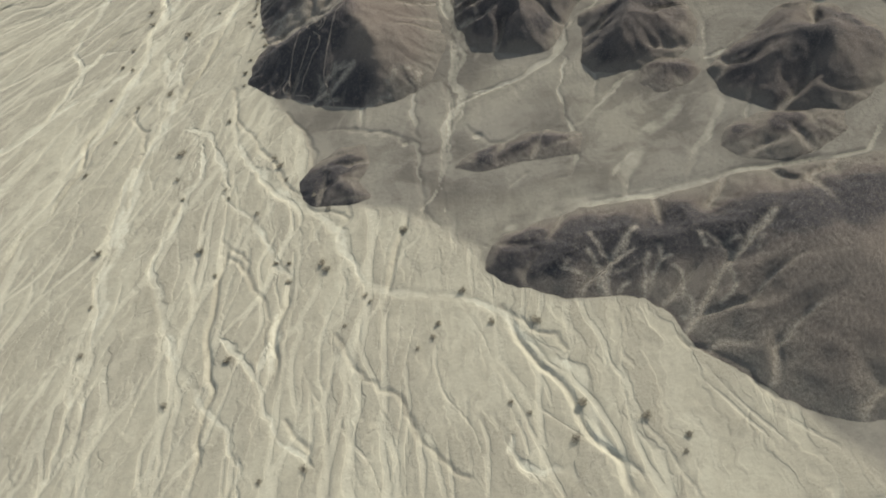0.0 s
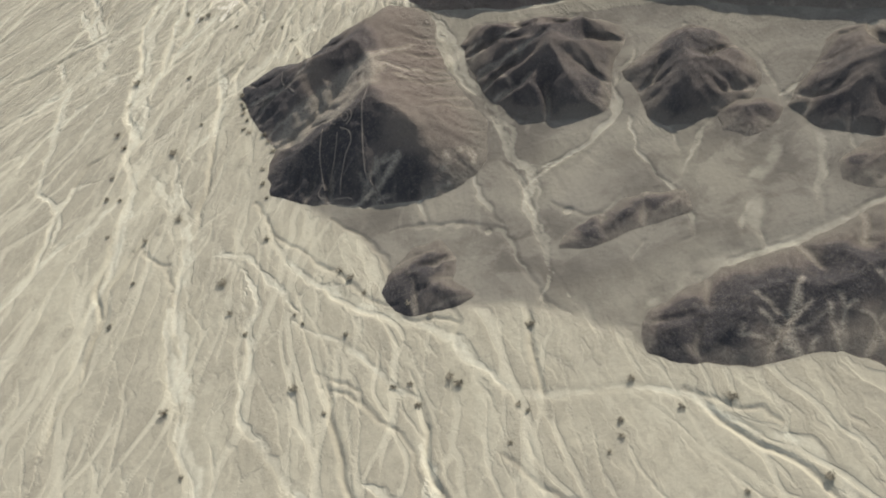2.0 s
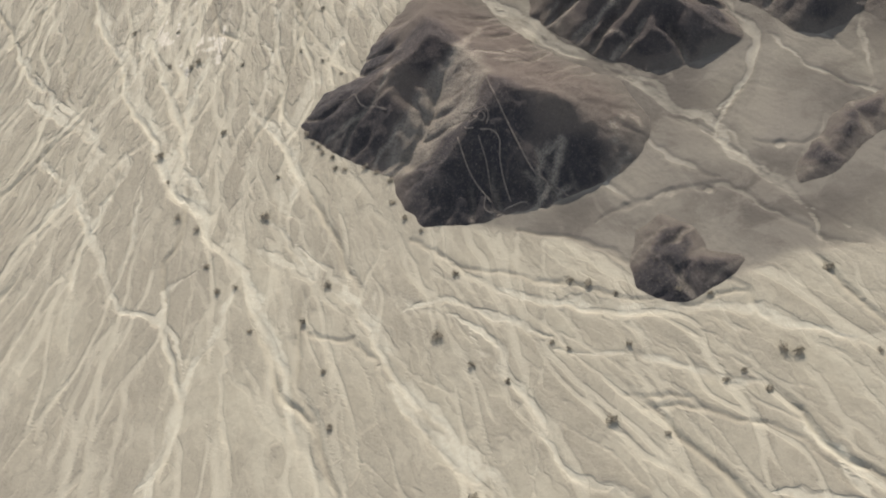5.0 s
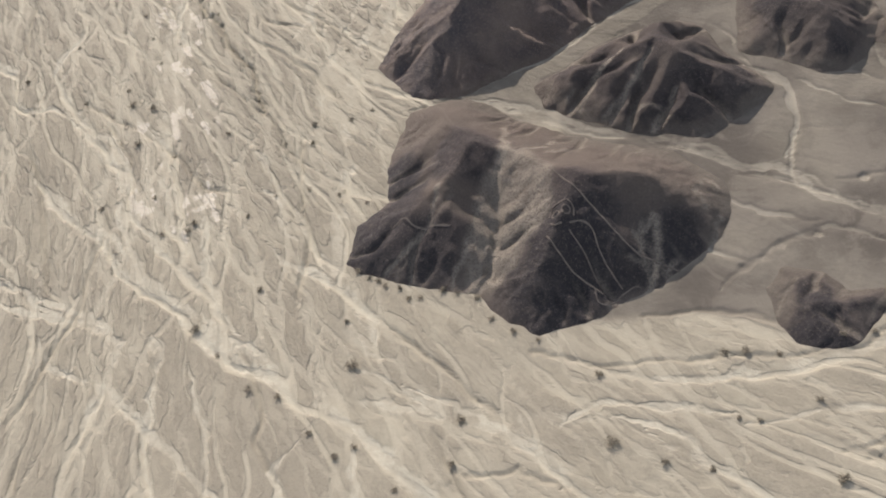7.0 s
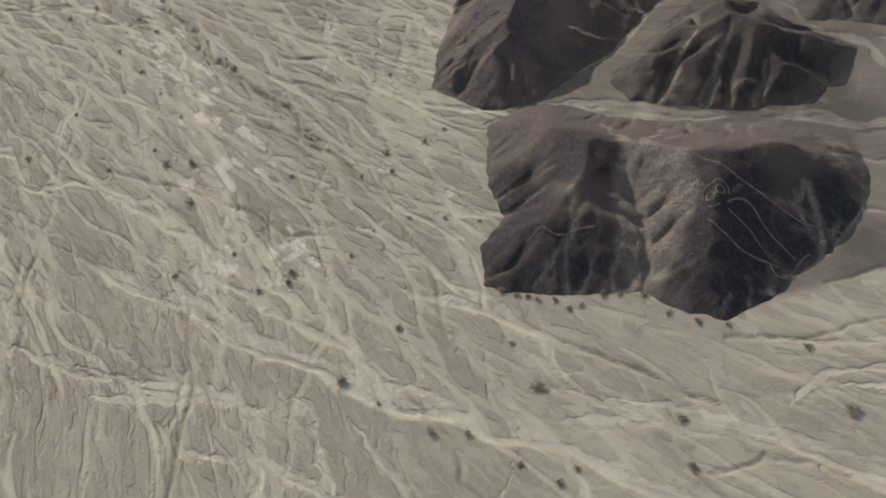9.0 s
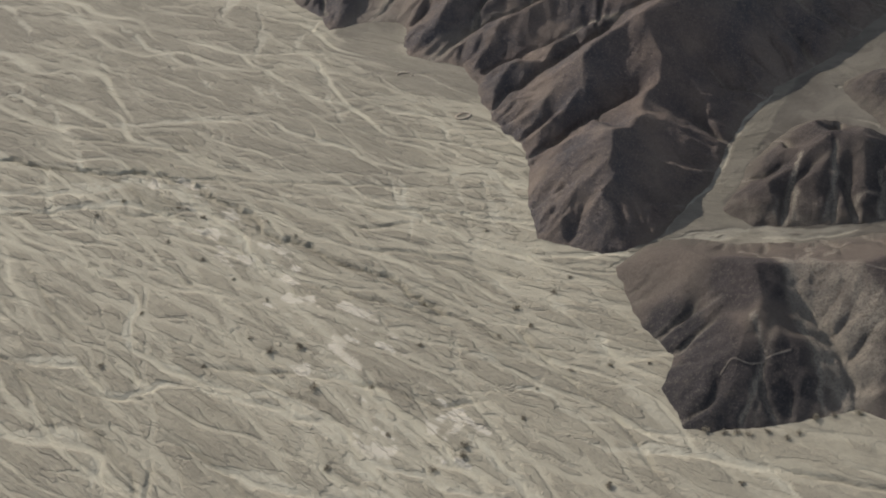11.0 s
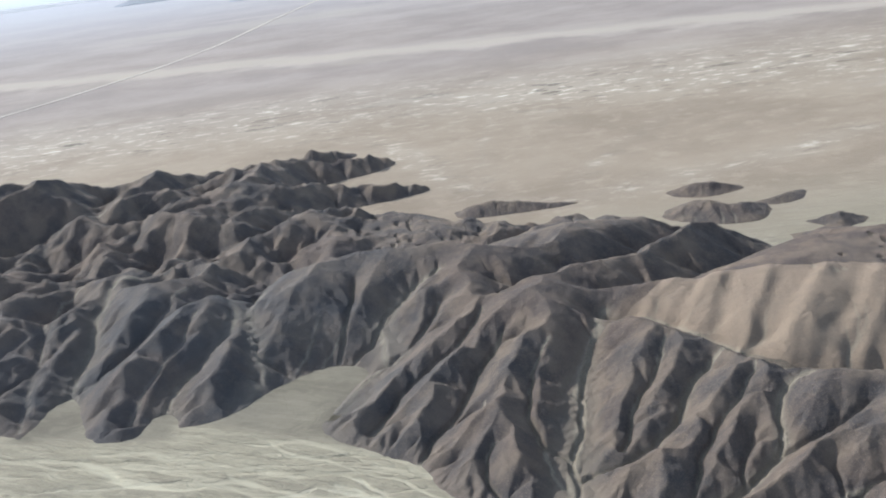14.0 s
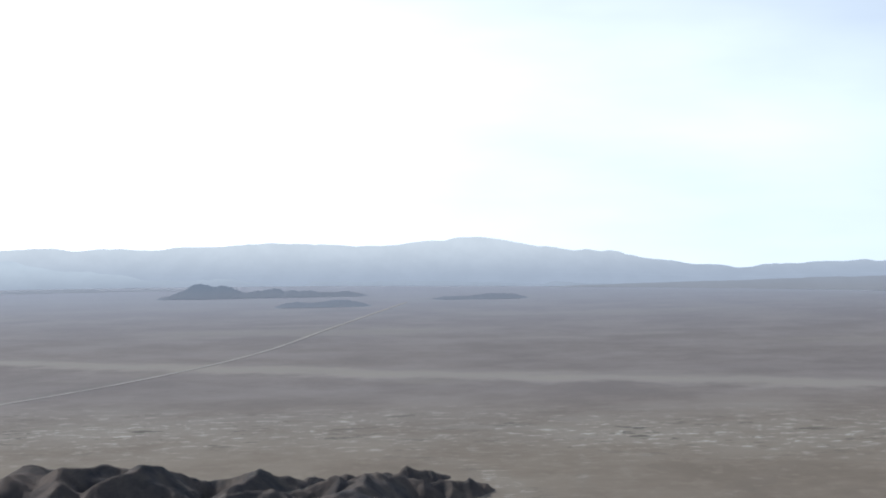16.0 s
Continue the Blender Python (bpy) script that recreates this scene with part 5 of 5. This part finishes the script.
# ---------- things ----------
def part(name, bm, material, parent, label=""):
    """Links a bmesh as one mesh object under a thing."""
    me = bpy.data.meshes.new(name)
    bm.to_mesh(me)
    bm.free()
    me.materials.append(material)
    ob = new(name, me)
    ob.parent = parent
    return tagged(ob, label)


def limb(bm, a, b, ra, rb, sides=5):
    """A tapered stick."""
    a, b = Vector(a), Vector(b)
    turn = (b - a).to_track_quat("Z", "Y").to_matrix()
    ends = []
    for c, r in ((a, ra), (b, rb)):
        ends.append([bm.verts.new(c + turn @ Vector((r * math.cos(2 * math.pi * k / sides), r * math.sin(2 * math.pi * k / sides), 0))) for k in range(sides)])
    for k in range(sides):
        bm.faces.new((ends[0][k], ends[0][(k + 1) % sides], ends[1][(k + 1) % sides], ends[1][k]))
    bm.faces.new(ends[1])


def make_shrub(seed, leaves):
    """A desert shrub: a few leaning stems and an open crown of small leaf sprays."""
    rng = random.Random(seed)
    root = tagged(new("desert_shrub"), "dusty grey-brown desert shrub on pale sand", "shrub", "shrubs on the sand")
    stems, crown = bmesh.new(), bmesh.new()
    tips = []
    for k in range(7):
        a = 2 * math.pi * k / 7 + rng.uniform(-0.4, 0.4)
        reach, high = rng.uniform(0.35, 0.85), rng.uniform(0.45, 0.95)
        mid = (0.45 * reach * math.cos(a), 0.45 * reach * math.sin(a), high * 0.6)
        tip = (reach * math.cos(a), reach * math.sin(a), high)
        limb(stems, (0.05 * math.cos(a), 0.05 * math.sin(a), -0.15), mid, 0.07, 0.045)
        limb(stems, mid, tip, 0.045, 0.015)
        tips += [tip, mid]
        for side in (-0.5, 0.5):
            twig = (tip[0] + 0.3 * math.cos(a + side * 2), tip[1] + 0.3 * math.sin(a + side * 2), high * rng.uniform(0.6, 1.1))
            limb(stems, mid, twig, 0.03, 0.01, 4)
            tips.append(twig)
    for k in range(leaves):
        c = Vector(rng.choice(tips)) + Vector((rng.gauss(0, 0.17), rng.gauss(0, 0.17), rng.gauss(0, 0.13)))
        c.z = max(c.z, 0.06)
        turn = Euler((rng.uniform(-1.1, 1.1), rng.uniform(-1.1, 1.1), rng.uniform(0, 6.3))).to_matrix()
        w, h = rng.uniform(0.05, 0.10), rng.uniform(0.10, 0.2)
        ring = [(-w, 0, 0), (0, -h * 0.4, 0.02), (w, 0, 0), (0, h, -0.02)]
        crown.faces.new([crown.verts.new(c + turn @ Vector(q)) for q in ring])
    part("stems", stems, BARK, root)
    part("crown", crown, LEAF, root)
    return root


SHRUB_KINDS = [make_shrub(seed, leaves) for seed, leaves in ((1, 420), (2, 330), (3, 520), (4, 240))]
PLACED = []
rng = random.Random(5)


def shrub(x, y, size):
    if any(math.hypot(x - a, y - b) < 1.6 for a, b in PLACED):
        return
    PLACED.append((x, y))
    k = len(PLACED) - 1
    size *= 0.88
    m = pose(x, y, height(x, y) - 0.05, 0, 0, rng.uniform(0, 360)) @ Matrix.Diagonal((size, size * rng.uniform(0.8, 1.2), size * rng.uniform(0.75, 1.0), 1))
    if k < len(SHRUB_KINDS):
        SHRUB_KINDS[k].matrix_basis = m
        return
    ob = copy_thing(SHRUB_KINDS[rng.randrange(4)], Matrix())
    ob.matrix_basis = m


# large shrubs along the main washes
for x, y in [(-106, 75), (-48, 78), (-72, 80), (-87, 68), (-81, 69), (-125, 95), (-31, 95), (-23, 84), (-14, 107), (-11, 108.5), (17, 136), (37, 147), (24, 120), (22, 119), (51, 89), (71, 117),
             (68, 166), (75, 164), (48, 160), (43, 101), (11, 92), (5, 68), (34, 69), (-160, 123), (-155, 112), (-125, 97), (4, 68), (-166, 122), (73, 176), (-130, 92)]:
    shrub(x, y, rng.uniform(0.85, 1.15))
# smaller ones
for x, y in [(-14, 84), (-7, 96), (2, 117), (-7, 86), (3, 104), (20, 112), (21, 69), (46, 152), (44, 142), (47, 141), (49, 138), (65, 154), (68, 157), (72, 109), (78, 182), (81, 181), (35, 129), (-23, 60),
             (-71, 97), (-100, 88), (-51, 62), (-45, 70), (-71, 65), (-6, 110), (6, 120), (33, 128), (34, 130), (25, 112), (40, 124), (-63, 101.5), (19, 109), (19, 96), (-4, 97), (-72, 65), (-15, 84), (-82, 69)]:
    shrub(x, y, rng.uniform(0.5, 0.72))
for x, y in [(-98, 72), (-69, 98), (-81, 98.5), (-79, 98.5), (-59, 102), (-49, 97.5), (-44, 97.5), (-126, 155), (-79, 88), (-64, 63), (-52, 62), (-93, 115), (-137, 134), (-171, 126), (-179, 119), (-156, 112), (-144, 112),
             (-139, 100), (-99, 88), (-188, 151), (-179, 144), (-199, 170), (-219, 169), (-214, 174), (-176, 163), (-168, 157), (-111, 135), (-108, 139), (-118, 131), (-115, 126), (-136, 122), (-113, 110), (-107, 114), (-100, 115), (-93, 114), (-115, 103)]:
    shrub(x, y, rng.uniform(0.45, 0.75))
for x, y in [(-149, 93), (-197, 135), (-201, 120), (-121, 124), (-192, 166), (-198, 158), (-170, 137), (-77, 98), (-74, 98.5), (-66, 101), (-54, 98.5), (-84, 99), (-62, 66), (-33, 66)]:
    shrub(x, y, rng.uniform(0.5, 0.8))


# ---------- old line figures on the hillside ----------
def draped(name, pts, width, parent, lift=0.06, closed=False, high=0.10):
    """A low swept bank that follows the ground along a line."""
    ln = smooth_line([*pts, pts[0]] if closed else pts, 0.5)
    bm = bmesh.new()
    rows = []
    for k, (x, y, _) in enumerate(ln):
        a, b = ln[max(k - 1, 0)], ln[min(k + 1, len(ln) - 1)]
        d = Vector((b[0] - a[0], b[1] - a[1], 0)).normalized()
        side = Vector((-d.y, d.x, 0))
        row = []
        for off, up in ((-0.5, -0.1), (-0.22, high), (0.22, high), (0.5, -0.1)):
            q = Vector((x, y, 0)) + side * off * width * (1 + 0.3 * math.sin(k * 1.7) * math.sin(k * 0.6))
            row.append(bm.verts.new((q.x, q.y, height(q.x, q.y) + lift + up)))
        rows.append(row)
    for low, up in zip(rows, rows[1:]):
        for k in range(3):
            bm.faces.new((low[k], low[k + 1], up[k + 1], up[k]))
    return part(name, bm, TRACK, parent)


def circle(cx, cy, r, n=10):
    return [(cx + r * math.cos(2 * math.pi * k / n), cy + r * math.sin(2 * math.pi * k / n)) for k in range(n)]


figure = tagged(new("hillside_geoglyph"), "faint pale lines and rings swept into the dark slope", "geoglyph")
draped("ring", circle(-50.1, 118.1, 0.75), 0.34, figure, closed=True)
draped("ring", circle(-48.6, 119.3, 0.75), 0.34, figure, closed=True)
draped("line", [(-51.4, 117.6), (-51.5, 119.2), (-50.4, 120.5), (-48.9, 121.0), (-47.6, 120.3), (-47.0, 119.0)], 0.32, figure)
draped("line", [(-50.2, 116.2), (-49.2, 116.0), (-48.3, 116.9)], 0.34, figure)
draped("line", [(-50.0, 114.0), (-47.0, 112.4), (-44.0, 111.0), (-40.5, 110.2), (-37.5, 109.8)], 0.34, figure)
draped("line", [(-47.2, 117.6), (-45.6, 118.9), (-43.4, 118.7), (-41.0, 116.2), (-38.0, 114.0), (-35.0, 112.4)], 0.34, figure)
draped("line", [(-46.8, 116.6), (-43.2, 114.6), (-40.4, 112.4), (-38.2, 110.8)], 0.3, figure)
draped("line", [(-39.0, 110.0), (-37.6, 108.2), (-36.0, 108.8), (-34.2, 112.6), (-33.0, 114.6)], 0.34, figure)
path_line = tagged(new("old_footpath"), "straight worn pale footpath across the dark slope", "path")
draped("path", [(-55, 126.5), (-49.5, 124), (-44, 121.8), (-39, 120), (-35, 119), (-31, 120), (-28, 120.5)], 0.34, path_line, high=0.05)
path_west = tagged(new("old_footpath"), "winding worn pale footpath over the rocky spur", "path")
draped("path", [(-81, 108), (-79, 110), (-76, 109.2), (-72.5, 110.2), (-69, 111)], 0.36, path_west, high=0.05)
path_top = tagged(new("old_footpath"), "worn pale track over the hill's back", "path")
draped("path", [(-66, 131), (-65.5, 134), (-64, 137), (-59, 138.5), (-54, 140)], 0.55, path_top, high=0.05)


# ---------- stone rings on the fan ----------
def stone_ring(cx, cy, rx, ry, turn, arc, seed):
    """A low ring of piled stones on the sand."""
    rng = random.Random(seed)
    root = tagged(new("stone_ring"), "low oval ring of piled pale stones on sand", "stone ring", "stone rings on the fan")
    root.location = (cx, cy, height(cx, cy))
    count = int(26 * arc)
    for k in range(count):
        a = 2 * math.pi * arc * k / count
        x, y = rx * math.cos(a), ry * math.sin(a)
        x, y = x * math.cos(turn) - y * math.sin(turn), x * math.sin(turn) + y * math.cos(turn)
        bm = bmesh.new()
        bmesh.ops.create_icosphere(bm, subdivisions=1, radius=1.0)
        for v in bm.verts:
            v.co = Vector((v.co.x * 0.34, v.co.y * 0.3, v.co.z * 0.26)) * rng.uniform(0.8, 1.25)
            v.co += Vector((x + rng.uniform(-0.05, 0.05), y, height(cx + x, cy + y) - root.location.z + 0.1))
        part("stone", bm, STONE, root)


stone_ring(-135, 198, 1.7, 1.1, 0.2, 1.0, 3)
stone_ring(-152, 218, 2.0, 1.2, -0.3, 0.55, 4)


# ---------- road over the far plain ----------
def dirt_road(pts, width):
    ln = smooth_line(pts, 12.0)
    bm = bmesh.new()
    rows = []
    for k, (x, y, _) in enumerate(ln):
        a, b = ln[max(k - 1, 0)], ln[min(k + 1, len(ln) - 1)]
        d = Vector((b[0] - a[0], b[1] - a[1], 0)).normalized()
        row = []
        for off, up in ((-0.6, -0.3), (-0.5, 0.35), (0.0, 0.5), (0.5, 0.35), (0.6, -0.3)):
            w = width * (1 + 0.25 * math.sin(k * 0.9) * math.sin(k * 0.37))
            row.append(bm.verts.new((x - d.y * off * w, y + d.x * off * w, height(x, y) + up)))
        rows.append(row)
    for low, up in zip(rows, rows[1:]):
        for k in range(4):
            bm.faces.new((low[k], low[k + 1], up[k + 1], up[k]))
    me = bpy.data.meshes.new("road")
    bm.to_mesh(me)
    bm.free()
    me.materials.append(ROAD)
    tagged(new("road", me), "pale graded dirt road across the grey plain", "road", kind="structure")


dirt_road([(-760, 880), (-588, 1068), (-471, 1253), (-388, 1454), (-321, 1728), (-189, 2252)], 4.6)
